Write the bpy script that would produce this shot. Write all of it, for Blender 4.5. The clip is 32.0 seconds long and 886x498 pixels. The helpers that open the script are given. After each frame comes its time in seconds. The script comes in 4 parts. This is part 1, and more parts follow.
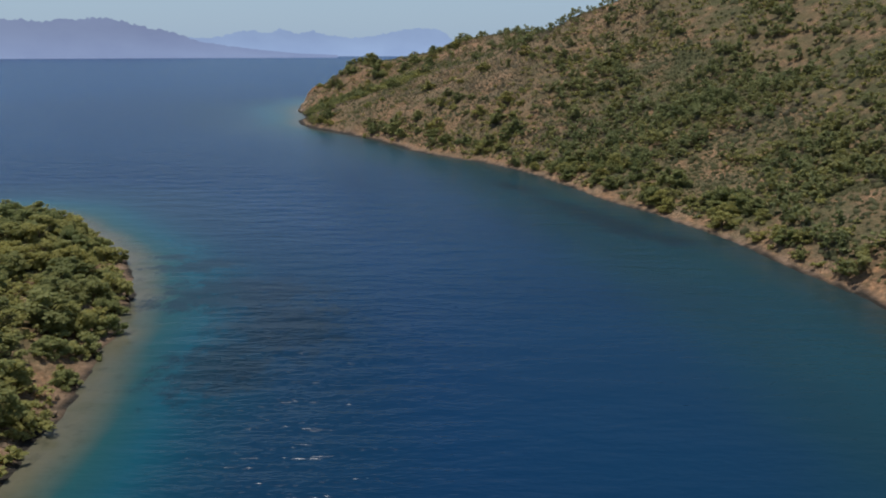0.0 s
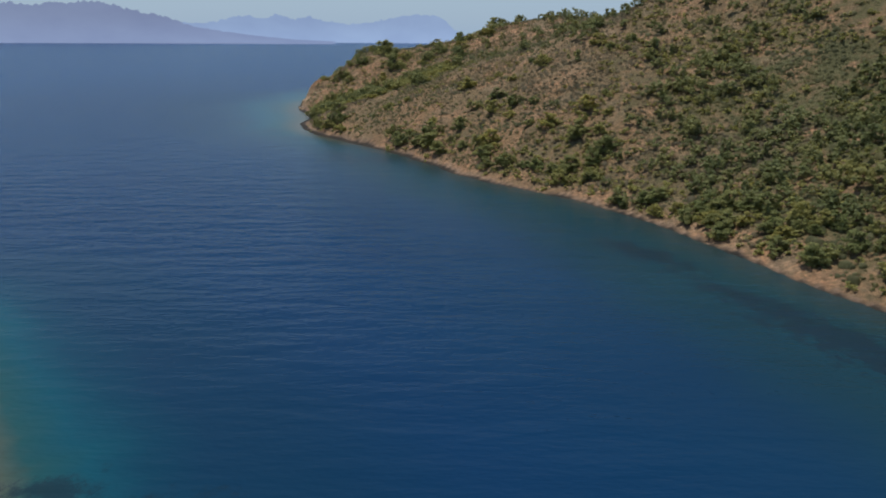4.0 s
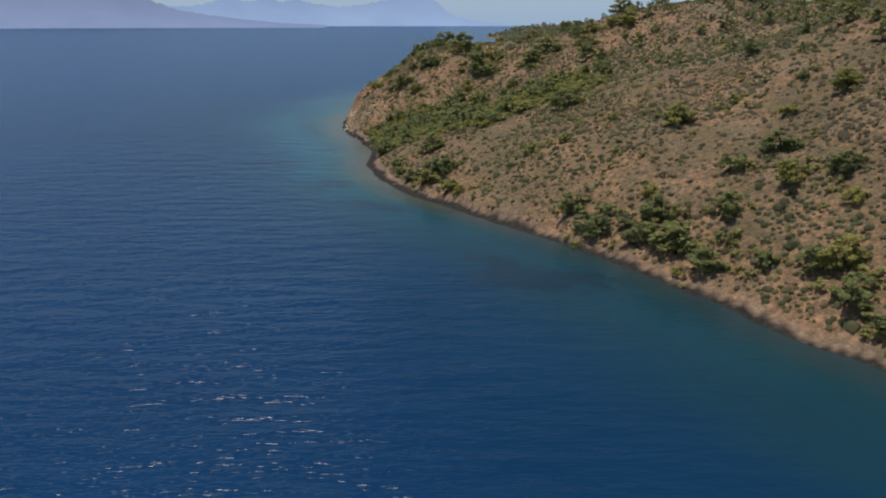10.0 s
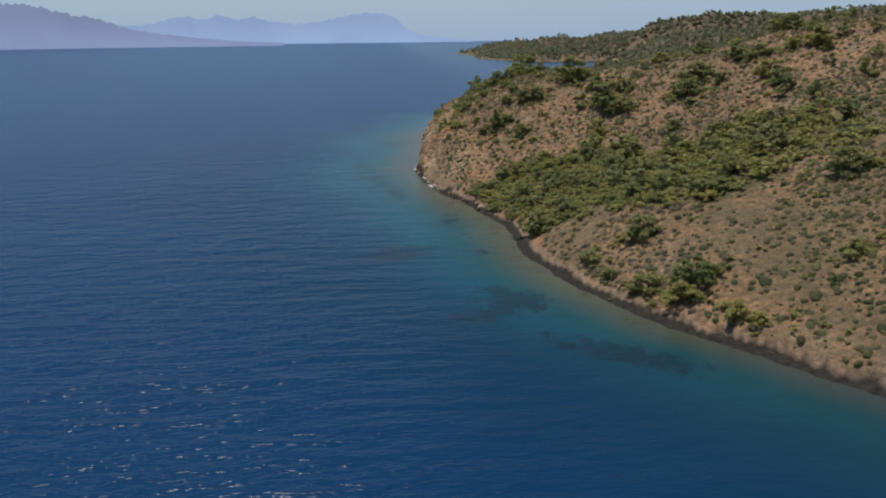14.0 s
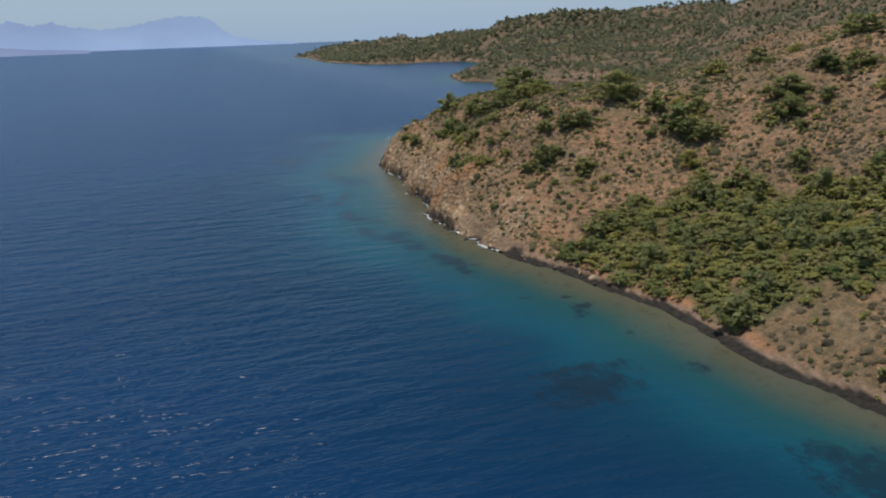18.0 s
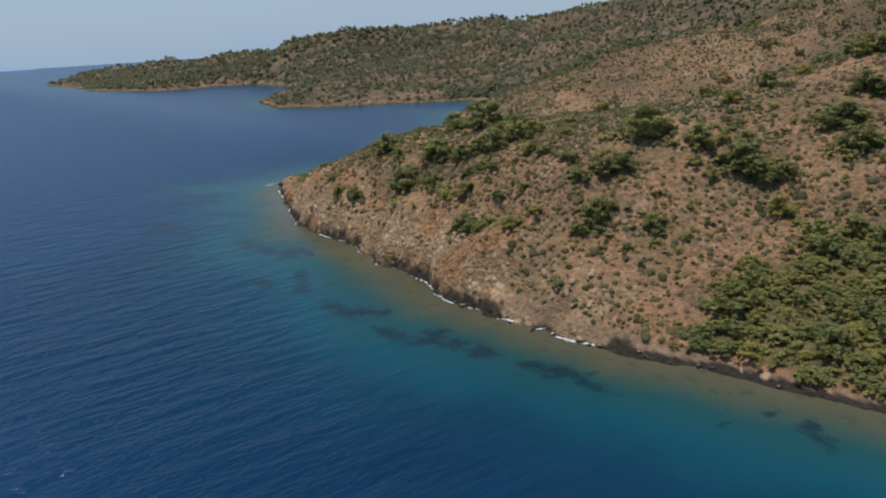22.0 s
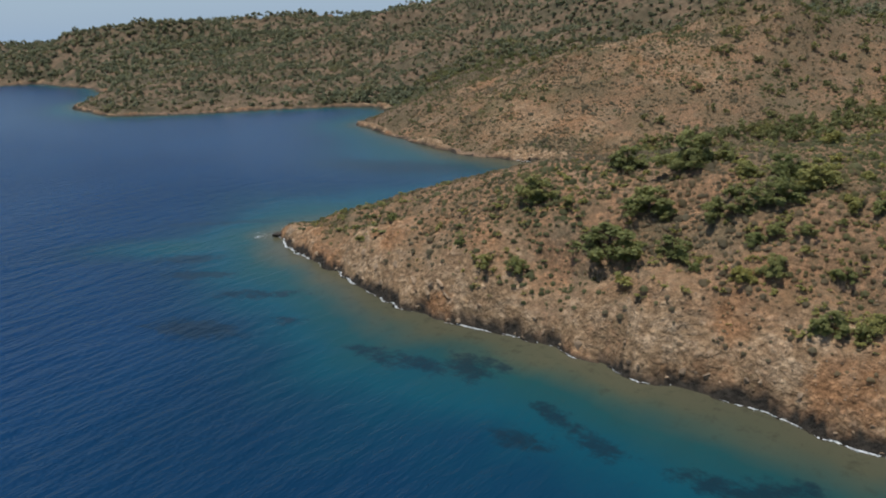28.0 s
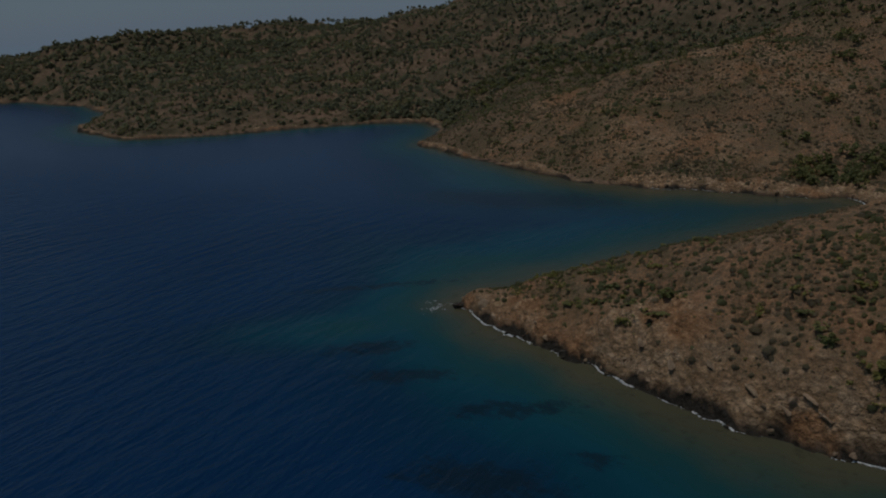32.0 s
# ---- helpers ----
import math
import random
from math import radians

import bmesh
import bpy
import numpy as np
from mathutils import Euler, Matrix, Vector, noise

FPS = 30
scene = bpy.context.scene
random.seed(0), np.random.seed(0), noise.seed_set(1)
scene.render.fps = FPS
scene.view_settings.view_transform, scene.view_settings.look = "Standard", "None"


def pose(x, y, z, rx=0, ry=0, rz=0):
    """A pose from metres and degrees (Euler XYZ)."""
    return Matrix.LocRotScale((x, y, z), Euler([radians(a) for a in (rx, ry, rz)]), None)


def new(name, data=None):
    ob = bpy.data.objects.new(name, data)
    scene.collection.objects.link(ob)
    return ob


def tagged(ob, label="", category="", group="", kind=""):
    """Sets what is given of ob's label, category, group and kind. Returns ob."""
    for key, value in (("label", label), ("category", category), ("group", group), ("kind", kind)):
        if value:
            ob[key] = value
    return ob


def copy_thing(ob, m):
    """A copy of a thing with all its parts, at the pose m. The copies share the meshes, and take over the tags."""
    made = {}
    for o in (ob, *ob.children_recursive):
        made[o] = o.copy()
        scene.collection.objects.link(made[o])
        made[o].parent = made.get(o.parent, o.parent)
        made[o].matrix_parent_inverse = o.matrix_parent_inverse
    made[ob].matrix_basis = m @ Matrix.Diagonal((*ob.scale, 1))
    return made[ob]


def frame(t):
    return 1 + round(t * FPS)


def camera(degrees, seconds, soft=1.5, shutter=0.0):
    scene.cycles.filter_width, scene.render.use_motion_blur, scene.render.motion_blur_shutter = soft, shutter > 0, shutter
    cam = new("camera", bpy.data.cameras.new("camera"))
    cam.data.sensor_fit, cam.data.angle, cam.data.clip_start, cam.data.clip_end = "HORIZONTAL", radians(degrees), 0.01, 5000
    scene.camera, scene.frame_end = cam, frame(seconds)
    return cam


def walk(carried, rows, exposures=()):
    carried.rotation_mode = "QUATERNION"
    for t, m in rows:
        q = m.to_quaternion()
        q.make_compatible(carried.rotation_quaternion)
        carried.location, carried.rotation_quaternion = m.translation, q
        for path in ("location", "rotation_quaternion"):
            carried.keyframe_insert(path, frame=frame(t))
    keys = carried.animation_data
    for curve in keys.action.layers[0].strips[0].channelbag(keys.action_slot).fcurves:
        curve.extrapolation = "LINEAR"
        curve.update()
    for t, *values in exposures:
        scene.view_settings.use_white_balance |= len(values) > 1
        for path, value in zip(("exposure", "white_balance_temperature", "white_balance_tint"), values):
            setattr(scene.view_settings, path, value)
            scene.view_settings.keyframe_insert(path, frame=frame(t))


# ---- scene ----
cam = camera(60.36, 32.0, soft=2.0)
# seconds, eye, heading to the left of +y, pitch, roll
PATH = [
    (0, (-0.00, 0.00, 28.07), 0.00, -14.50, -0.07),
    (0.5, (-1.46, 7.09, 28.22), -0.09, -14.64, 0.03),
    (1, (-3.07, 14.10, 28.43), -0.08, -14.76, -0.03),
    (1.5, (-4.63, 21.09, 28.52), -0.17, -14.84, -0.04),
    (2, (-6.12, 28.60, 28.52), -0.14, -14.95, -0.08),
    (2.5, (-7.46, 36.35, 28.29), -0.15, -14.99, -0.09),
    (3, (-8.97, 44.50, 27.91), -0.13, -15.02, 0.06),
    (3.5, (-10.88, 52.58, 28.03), -0.20, -15.19, 0.22),
    (5.5, (-21.26, 85.62, 29.07), -0.90, -15.83, 0.90),
    (6, (-23.62, 93.71, 29.28), -0.89, -15.87, 1.12),
    (6.5, (-25.89, 101.51, 29.37), -0.93, -15.95, 1.14),
    (7, (-28.39, 109.22, 29.62), -0.89, -16.10, 1.18),
    (7.5, (-31.08, 116.38, 29.95), -1.02, -16.14, 1.20),
    (8, (-34.05, 123.48, 30.33), -1.10, -16.15, 1.25),
    (8.5, (-37.15, 130.82, 30.71), -1.19, -16.23, 1.24),
    (9, (-40.36, 138.56, 30.94), -1.20, -16.38, 0.82),
    (9.5, (-43.66, 146.45, 31.03), -1.27, -16.57, 0.39),
    (10, (-47.28, 154.71, 30.96), -1.23, -16.65, 0.03),
    (10.5, (-50.94, 162.72, 30.91), -1.31, -16.77, 0.14),
    (11, (-54.87, 170.88, 30.99), -1.22, -16.87, 0.14),
    (11.5, (-58.99, 178.57, 31.20), -1.22, -17.06, 0.09),
    (12, (-63.42, 185.90, 31.62), -1.13, -17.26, -0.06),
    (12.5, (-67.87, 192.62, 31.77), -1.41, -17.02, -0.25),
    (13, (-72.60, 199.30, 32.01), -2.02, -16.46, -0.33),
    (13.5, (-77.36, 205.84, 32.27), -3.20, -15.91, -0.41),
    (14, (-82.19, 212.30, 32.62), -4.50, -15.57, -0.65),
    (14.5, (-86.86, 218.67, 33.06), -5.68, -15.61, -0.79),
    (15, (-91.56, 225.15, 33.62), -6.60, -15.70, -1.06),
    (15.5, (-96.02, 231.43, 34.24), -7.83, -15.94, -1.24),
    (17.5, (-112.48, 255.67, 35.77), -15.18, -16.00, -1.77),
    (18, (-116.11, 261.67, 36.19), -17.31, -15.87, -2.02),
    (18.5, (-119.45, 267.74, 36.59), -19.53, -15.83, -2.22),
    (19, (-122.72, 274.02, 37.09), -21.76, -15.76, -2.54),
    (19.5, (-125.69, 280.07, 37.57), -23.91, -15.69, -2.79),
    (20, (-128.62, 286.23, 38.17), -26.05, -15.66, -3.08),
    (20.5, (-131.38, 292.34, 38.78), -28.20, -15.75, -3.22),
    (21, (-134.01, 298.72, 39.34), -30.42, -15.77, -3.42),
    (21.5, (-136.39, 305.08, 39.79), -32.51, -15.67, -3.52),
    (22, (-138.64, 311.83, 40.21), -34.45, -15.45, -3.34),
    (22.5, (-140.70, 318.54, 40.59), -35.82, -15.34, -2.95),
    (23, (-142.76, 325.46, 41.08), -37.06, -15.29, -2.59),
    (23.5, (-144.67, 332.10, 41.59), -38.90, -15.30, -2.29),
    (24, (-146.52, 338.84, 42.21), -40.90, -15.34, -2.29),
    (24.5, (-148.15, 345.40, 42.70), -42.85, -15.41, -2.18),
    (26.5, (-153.63, 374.02, 43.87), -49.65, -16.23, -1.99),
    (27, (-154.38, 381.55, 44.19), -50.76, -16.47, -2.01),
    (27.5, (-154.88, 389.12, 44.35), -51.54, -16.56, -2.01),
    (28, (-155.49, 396.70, 44.53), -51.98, -16.52, -2.05),
    (28.5, (-156.04, 404.00, 44.76), -52.71, -16.43, -2.12),
    (29, (-156.47, 411.35, 45.11), -53.45, -16.34, -2.23),
    (29.5, (-156.56, 418.72, 45.53), -53.68, -16.32, -2.33),
    (30, (-156.34, 426.39, 46.02), -53.67, -16.33, -2.49),
    (30.5, (-155.73, 433.77, 46.45), -53.72, -16.36, -2.60),
    (31, (-154.85, 441.23, 46.87), -53.68, -16.33, -2.80),
    (31.5, (-153.78, 448.42, 47.28), -53.72, -16.35, -2.94),
    (32, (-152.70, 455.55, 47.78), -54.51, -16.29, -3.07),
]
# the picture fades down at the very end
FADE = [(0.0, 0.17), (31.1, 0.17), (31.5, -0.64), (32.0, -1.8)]
walk(cam, [(t, Matrix.Translation(eye) @ pose(0, 0, 0, 90 + pitch, 0, yaw) @ pose(0, 0, 0, 0, 0, roll)) for t, eye, yaw, pitch, roll in PATH], FADE)

# ---- sky and sun ----
SUN_WAY = Vector((-0.16, 0.1, 0.98)).normalized()
world = bpy.data.worlds.new("sky")
scene.world = world
world.use_nodes = True
wn = world.node_tree
sky = wn.nodes.new("ShaderNodeTexSky")
sky.sky_type = "NISHITA"
sky.sun_disc = False
sky.sun_elevation = math.asin(SUN_WAY.z)
sky.sun_rotation = math.atan2(SUN_WAY.x, SUN_WAY.y)
sky.air_density, sky.dust_density, sky.ozone_density = 1.0, 0.35, 1.5
wn.nodes["Background"].inputs["Strength"].default_value = 0.088
haze = wn.nodes.new("ShaderNodeMix")
haze.data_type = "RGBA"
haze.inputs["B"].default_value = (3.0, 4.25, 5.9, 1)
wn.links.new(sky.outputs[0], haze.inputs["A"])
way = wn.nodes.new("ShaderNodeTexCoord")
up = wn.nodes.new("ShaderNodeSeparateXYZ")
low = wn.nodes.new("ShaderNodeMapRange")
low.inputs["From Min"].default_value, low.inputs["From Max"].default_value = 0.0, 0.24
low.inputs["To Min"].default_value, low.inputs["To Max"].default_value = 0.92, 0.12
wn.links.new(way.outputs["Generated"], up.inputs[0])
wn.links.new(up.outputs["Z"], low.inputs["Value"])
wn.links.new(low.outputs[0], haze.inputs["Factor"])
wn.links.new(haze.outputs["Result"], wn.nodes["Background"].inputs["Color"])
sun = new("sun", bpy.data.lights.new("sun", "SUN"))
sun.data.energy, sun.data.angle, sun.data.color = 3.0, radians(0.55), (1.0, 0.96, 0.9)
sun.rotation_euler = SUN_WAY.to_track_quat("Z", "Y").to_euler()


# ---- materials ----
def material(name, rough=0.9, spec=0.3):
    m = bpy.data.materials.new(name)
    m.use_nodes = True
    b = m.node_tree.nodes["Principled BSDF"]
    b.inputs["Roughness"].default_value = rough
    b.inputs["Specular IOR Level"].default_value = spec
    return m, m.node_tree, b


def node(tree, kind, **values):
    n = tree.nodes.new(kind)
    for key, value in values.items():
        if key in n.inputs:
            n.inputs[key].default_value = value
    return n


def grain(tree, size, detail=6.0, stretch=(1, 1, 1), turn=0.0, rough=0.6):
    """Noise of that size in metres on world places."""
    g = tree.nodes.new("ShaderNodeNewGeometry")
    mp = tree.nodes.new("ShaderNodeMapping")
    mp.inputs["Scale"].default_value = stretch
    mp.inputs["Rotation"].default_value = (0, 0, turn)
    n = node(tree, "ShaderNodeTexNoise", Scale=1.0 / size, Detail=detail, Roughness=rough)
    tree.links.new(g.outputs["Position"], mp.inputs["Vector"])
    tree.links.new(mp.outputs[0], n.inputs["Vector"])
    return n.outputs["Fac"]


def ramp(tree, fac, stops, mode="LINEAR"):
    r = tree.nodes.new("ShaderNodeValToRGB")
    r.color_ramp.interpolation = mode
    els = r.color_ramp.elements
    while len(els) < len(stops):
        els.new(0.5)
    for e, (at, c) in zip(els, stops):
        e.position = at
        e.color = (*c, 1) if len(c) == 3 else c
    tree.links.new(fac, r.inputs["Fac"])
    return r.outputs["Color"]


def mix(tree, fac, a, b, blend="MIX"):
    m = tree.nodes.new("ShaderNodeMix")
    m.data_type, m.blend_type = "RGBA", blend
    for sock, value in ((m.inputs["Factor"], fac), (m.inputs["A"], a), (m.inputs["B"], b)):
        if isinstance(value, bpy.types.NodeSocket):
            tree.links.new(value, sock)
        else:
            sock.default_value = value if isinstance(value, float) else (*value, 1)
    return m.outputs["Result"]


def maths(tree, op, a, b=0.0, clamp=False):
    m = tree.nodes.new("ShaderNodeMath")
    m.operation, m.use_clamp = op, clamp
    for sock, value in zip(m.inputs, (a, b)):
        if isinstance(value, bpy.types.NodeSocket):
            tree.links.new(value, sock)
        else:
            sock.default_value = value
    return m.outputs[0]


def attribute(tree, name):
    a = tree.nodes.new("ShaderNodeAttribute")
    a.attribute_name = name
    return a.outputs["Fac"]


def step(tree, fac, lo, hi):
    m = tree.nodes.new("ShaderNodeMapRange")
    m.interpolation_type = "SMOOTHSTEP"
    tree.links.new(fac, m.inputs["Value"])
    m.inputs["From Min"].default_value, m.inputs["From Max"].default_value = lo, hi
    return m.outputs[0]


def bumped(tree, bsdf, height, strength, distance):
    b = node(tree, "ShaderNodeBump", Strength=strength, Distance=distance)
    tree.links.new(height, b.inputs["Height"])
    tree.links.new(b.outputs[0], bsdf.inputs["Normal"])
    return b


def ground_material():
    m, t, b = material("dry_hillside", 0.95, 0.15)
    soil = ramp(t, grain(t, 9.0, 8), [(0.3, (0.17, 0.112, 0.066)), (0.43, (0.24, 0.150, 0.087)), (0.51, (0.298, 0.172, 0.095)), (0.62, (0.262, 0.176, 0.108)), (0.75, (0.195, 0.143, 0.09))])
    fine = ramp(t, grain(t, 0.8, 6, (1, 1, 1), 0, 0.7), [(0.34, (0.42, 0.42, 0.4)), (0.5, (0.95, 0.95, 0.95)), (0.66, (1.55, 1.45, 1.35))])
    soil = mix(t, 1.0, soil, fine, "MULTIPLY")
    tuft = maths(t, "MULTIPLY", step(t, grain(t, 1.25, 4, (1, 1, 1), 0.3, 0.7), 0.5, 0.6), step(t, grain(t, 7.0, 4), 0.3, 0.55))
    soil = mix(t, maths(t, "MULTIPLY", tuft, 0.62), soil, (0.092, 0.078, 0.043))
    grass = ramp(t, grain(t, 0.9, 4), [(0.35, (0.075, 0.067, 0.036)), (0.65, (0.15, 0.125, 0.068))])
    soil = mix(t, maths(t, "MULTIPLY", step(t, maths(t, "ADD", grain(t, 16.0, 7), maths(t, "MULTIPLY", attribute(t, "far"), 0.16)), 0.42, 0.62), 0.5), soil, grass)
    soil = mix(t, maths(t, "MULTIPLY", attribute(t, "green"), step(t, grain(t, 6.0, 7), 0.3, 0.6)), soil, ramp(t, grain(t, 1.4, 6), [(0.3, (0.055, 0.056, 0.024)), (0.7, (0.12, 0.112, 0.052))]))
    brush = ramp(t, grain(t, 24.0, 9, (1, 1, 1), 0, 0.66), [(0.36, (0.075, 0.069, 0.043)), (0.47, (0.115, 0.094, 0.061)), (0.56, (0.175, 0.124, 0.082)), (0.7, (0.225, 0.15, 0.10))])
    soil = mix(t, maths(t, "MULTIPLY", attribute(t, "far"), 0.85, True), soil, mix(t, 1.0, brush, ramp(t, grain(t, 4.0, 6), [(0.35, (0.6, 0.62, 0.6)), (0.65, (1.3, 1.25, 1.2))]), "MULTIPLY"))
    rock = ramp(t, grain(t, 3.5, 9, (1, 1, 2.2)), [(0.3, (0.28, 0.185, 0.108)), (0.48, (0.44, 0.30, 0.178)), (0.62, (0.56, 0.41, 0.268)), (0.8, (0.48, 0.29, 0.155))])
    rust = mix(t, step(t, grain(t, 11.0, 5), 0.45, 0.64), rock, (0.41, 0.225, 0.115))
    cracks = t.nodes.new("ShaderNodeTexVoronoi")
    cracks.inputs["Scale"].default_value = 0.9
    cracks.inputs["Detail"].default_value = 3
    g = t.nodes.new("ShaderNodeNewGeometry")
    t.links.new(g.outputs["Position"], cracks.inputs["Vector"])
    rough_rock = mix(t, 0.9, mix(t, 1.0, rust, ramp(t, grain(t, 1.0, 9, (1, 1, 1.5), 0.5, 0.75), [(0.36, (0.5, 0.48, 0.45)), (0.48, (0.95, 0.93, 0.9)), (0.6, (1.3, 1.27, 1.22))]), "MULTIPLY"), ramp(t, cracks.outputs["Distance"], [(0.0, (1.1, 1.1, 1.1)), (0.7, (0.9, 0.9, 0.9)), (1.0, (0.6, 0.58, 0.56))]), "MULTIPLY")
    body = mix(t, maths(t, "MULTIPLY", attribute(t, "rocky"), maths(t, "ADD", step(t, grain(t, 5.0, 6), 0.3, 0.6), 0.25, True), True), soil, rough_rock)
    beach = ramp(t, grain(t, 0.8, 6), [(0.3, (0.17, 0.11, 0.07)), (0.7, (0.32, 0.22, 0.15))])
    body = mix(t, attribute(t, "beach"), body, beach)
    body = mix(t, attribute(t, "bank"), body, ramp(t, grain(t, 0.7, 6), [(0.3, (0.27, 0.125, 0.065)), (0.7, (0.45, 0.225, 0.12))]))
    wet = ramp(t, grain(t, 0.9, 6), [(0.3, (0.017, 0.015, 0.012)), (0.7, (0.05, 0.043, 0.034))])
    body = mix(t, attribute(t, "wet"), body, wet)
    t.links.new(body, b.inputs["Base Color"])
    rise = maths(t, "ADD", grain(t, 0.7, 8), maths(t, "MULTIPLY", cracks.outputs["Distance"], maths(t, "MULTIPLY", attribute(t, "rocky"), -0.6)))
    bumped(t, b, rise, 1.0, 0.5)
    return m


def water_material():
    m, t, b = material("sea_water", 0.25, 0.2)
    b.inputs["IOR"].default_value = 1.33
    # shelf: 0 at the water's edge, 1 where the shallow shelf ends
    wob = maths(t, "MULTIPLY", maths(t, "SUBTRACT", grain(t, 16.0, 5), 0.5), 0.5)
    u = maths(t, "ADD", attribute(t, "shelf"), maths(t, "MULTIPLY", wob, step(t, attribute(t, "shelf"), 0.1, 0.8)))
    u = maths(t, "MULTIPLY", u, 0.4, True)
    col = ramp(t, u, [(0.0, (0.094, 0.088, 0.054)), (0.045, (0.076, 0.080, 0.050)), (0.095, (0.042, 0.072, 0.056)), (0.145, (0.012, 0.064, 0.068)),
                      (0.25, (0.004, 0.060, 0.088)), (0.36, (0.003, 0.038, 0.070)), (0.5, (0.003, 0.0285, 0.064)), (0.75, (0.0028, 0.0275, 0.067)), (1.0, (0.0030, 0.0278, 0.075))])
    col = mix(t, maths(t, "MULTIPLY", attribute(t, "murky"), maths(t, "SUBTRACT", 1.0, step(t, u, 0.3, 0.6))), col, mix(t, 0.8, col, (0.007, 0.032, 0.044)))
    # bluer far out and in the bay: deep water plus painted sky reflection
    col = mix(t, attribute(t, "deep"), col, (0.0034, 0.0385, 0.113))
    col = mix(t, maths(t, "MULTIPLY", attribute(t, "sand"), step(t, grain(t, 5.0, 5), 0.25, 0.55)), col, (0.15, 0.135, 0.098))
    weed_edge = maths(t, "ADD", attribute(t, "weed"), maths(t, "MULTIPLY", maths(t, "SUBTRACT", grain(t, 2.1, 8, (1, 0.7, 1), 0.2, 0.75), 0.5), 2.7))
    weed = step(t, weed_edge, 0.38, 0.98)
    col = mix(t, maths(t, "MULTIPLY", weed, 0.74), col, (0.007, 0.0185, 0.030))
    bottom = maths(t, "MULTIPLY", step(t, grain(t, 2.2, 6, (1, 1, 1), 0, 0.7), 0.5, 0.7), maths(t, "SUBTRACT", 1.0, step(t, attribute(t, "shelf"), 0.1, 0.5)))
    col = mix(t, maths(t, "MULTIPLY", bottom, 0.45), col, (0.03, 0.034, 0.022))
    streak = ramp(t, grain(t, 60.0, 4, (0.5, 1.6, 1), 0.25), [(0.3, (0.86, 0.88, 0.9)), (0.7, (1.12, 1.1, 1.08))])
    col = mix(t, 1.0, col, streak, "MULTIPLY")
    # small breaking crests, only out in the wind; their white also paints sun sparkle
    crest_glint = step(t, grain(t, 0.95, 2, (0.6, 1.4, 1), 0.12), 0.782, 0.815)
    gust = step(t, maths(t, "ADD", grain(t, 18.0, 3, (0.6, 1.4, 1)), maths(t, "MULTIPLY", attribute(t, "gusty"), 0.14)), 0.58, 0.68)
    crest_glint = maths(t, "MULTIPLY", maths(t, "MULTIPLY", crest_glint, gust), step(t, attribute(t, "shelf"), 0.7, 1.6))
    col = mix(t, maths(t, "MULTIPLY", crest_glint, 0.72), col, (0.55, 0.75, 0.9))
    t.links.new(col, b.inputs["Base Color"])
    long_swell = grain(t, 3.6, 4, (0.38, 1.1, 1), 0.12)
    chop = grain(t, 1.7, 3, (0.42, 1.15, 1), 0.05)
    ripple = grain(t, 0.5, 2)
    h = maths(t, "ADD", maths(t, "MULTIPLY", long_swell, 1.5), maths(t, "ADD", maths(t, "MULTIPLY", chop, 0.36), maths(t, "MULTIPLY", ripple, 0.05)))
    calm = maths(t, "ADD", maths(t, "MULTIPLY", step(t, attribute(t, "open"), 0.15, 0.95), 0.86), 0.14)
    bumped(t, b, maths(t, "MULTIPLY", h, calm), 1.0, 0.82)
    return m


GROUND, WATER = ground_material(), water_material()

# ---- the plan: coast lines and hills ----
COAST = [(60, -250), (54, 20), (51.5, 60), (50.5, 84), (47.6, 97), (44.2, 115.5), (38.3, 133.3), (30.6, 151), (23.5, 175), (12.2, 198.5), (-2.6, 215.5), (-8.6, 224.5),
         (-13.6, 235.5), (-27, 260), (-38.3, 277), (-51, 293.8), (-56.4, 306), (-59, 317), (-61, 330), (-60.6, 343), (-64.6, 357), (-69.6, 380), (-73.4, 404), (-69.4, 430),
         (-66.8, 442), (-68.2, 454), (-70.2, 467), (-65, 483), (-60, 500), (-53, 518), (-48.5, 529), (-43, 528), (-25, 514), (5, 497), (38, 480), (56, 475), (62, 482),
         (59, 500), (58, 522), (57.5, 545), (62, 562)]
COAST_BAY = [(74, 590), (90, 620), (101, 641), (109, 652), (125, 656), (150, 668), (169, 690), (165, 714), (150, 733), (127, 756), (105, 773),
             (89, 790), (76, 814), (80, 842), (92, 886), (105, 908), (140, 935), (170, 990), (197, 1050), (200, 1110), (215, 1180), (172, 1224),
             (128, 1205), (95, 1250), (68, 1405), (82, 1600), (76, 1830), (140, 1900), (700, 2300), (1900, 2300), (1900, -250)]
COAST_WEST = [(-18, -250), (-27, -60), (-28.5, 20), (-29.8, 46), (-31, 58), (-34, 74), (-37, 86), (-40, 95), (-45, 104), (-53, 115), (-62, 127), (-70, 135),
              (-84, 139), (-120, 128), (-175, 112), (-228, 84), (-275, 40), (-305, -20), (-322, -95), (-300, -170), (-240, -225), (-140, -262)]
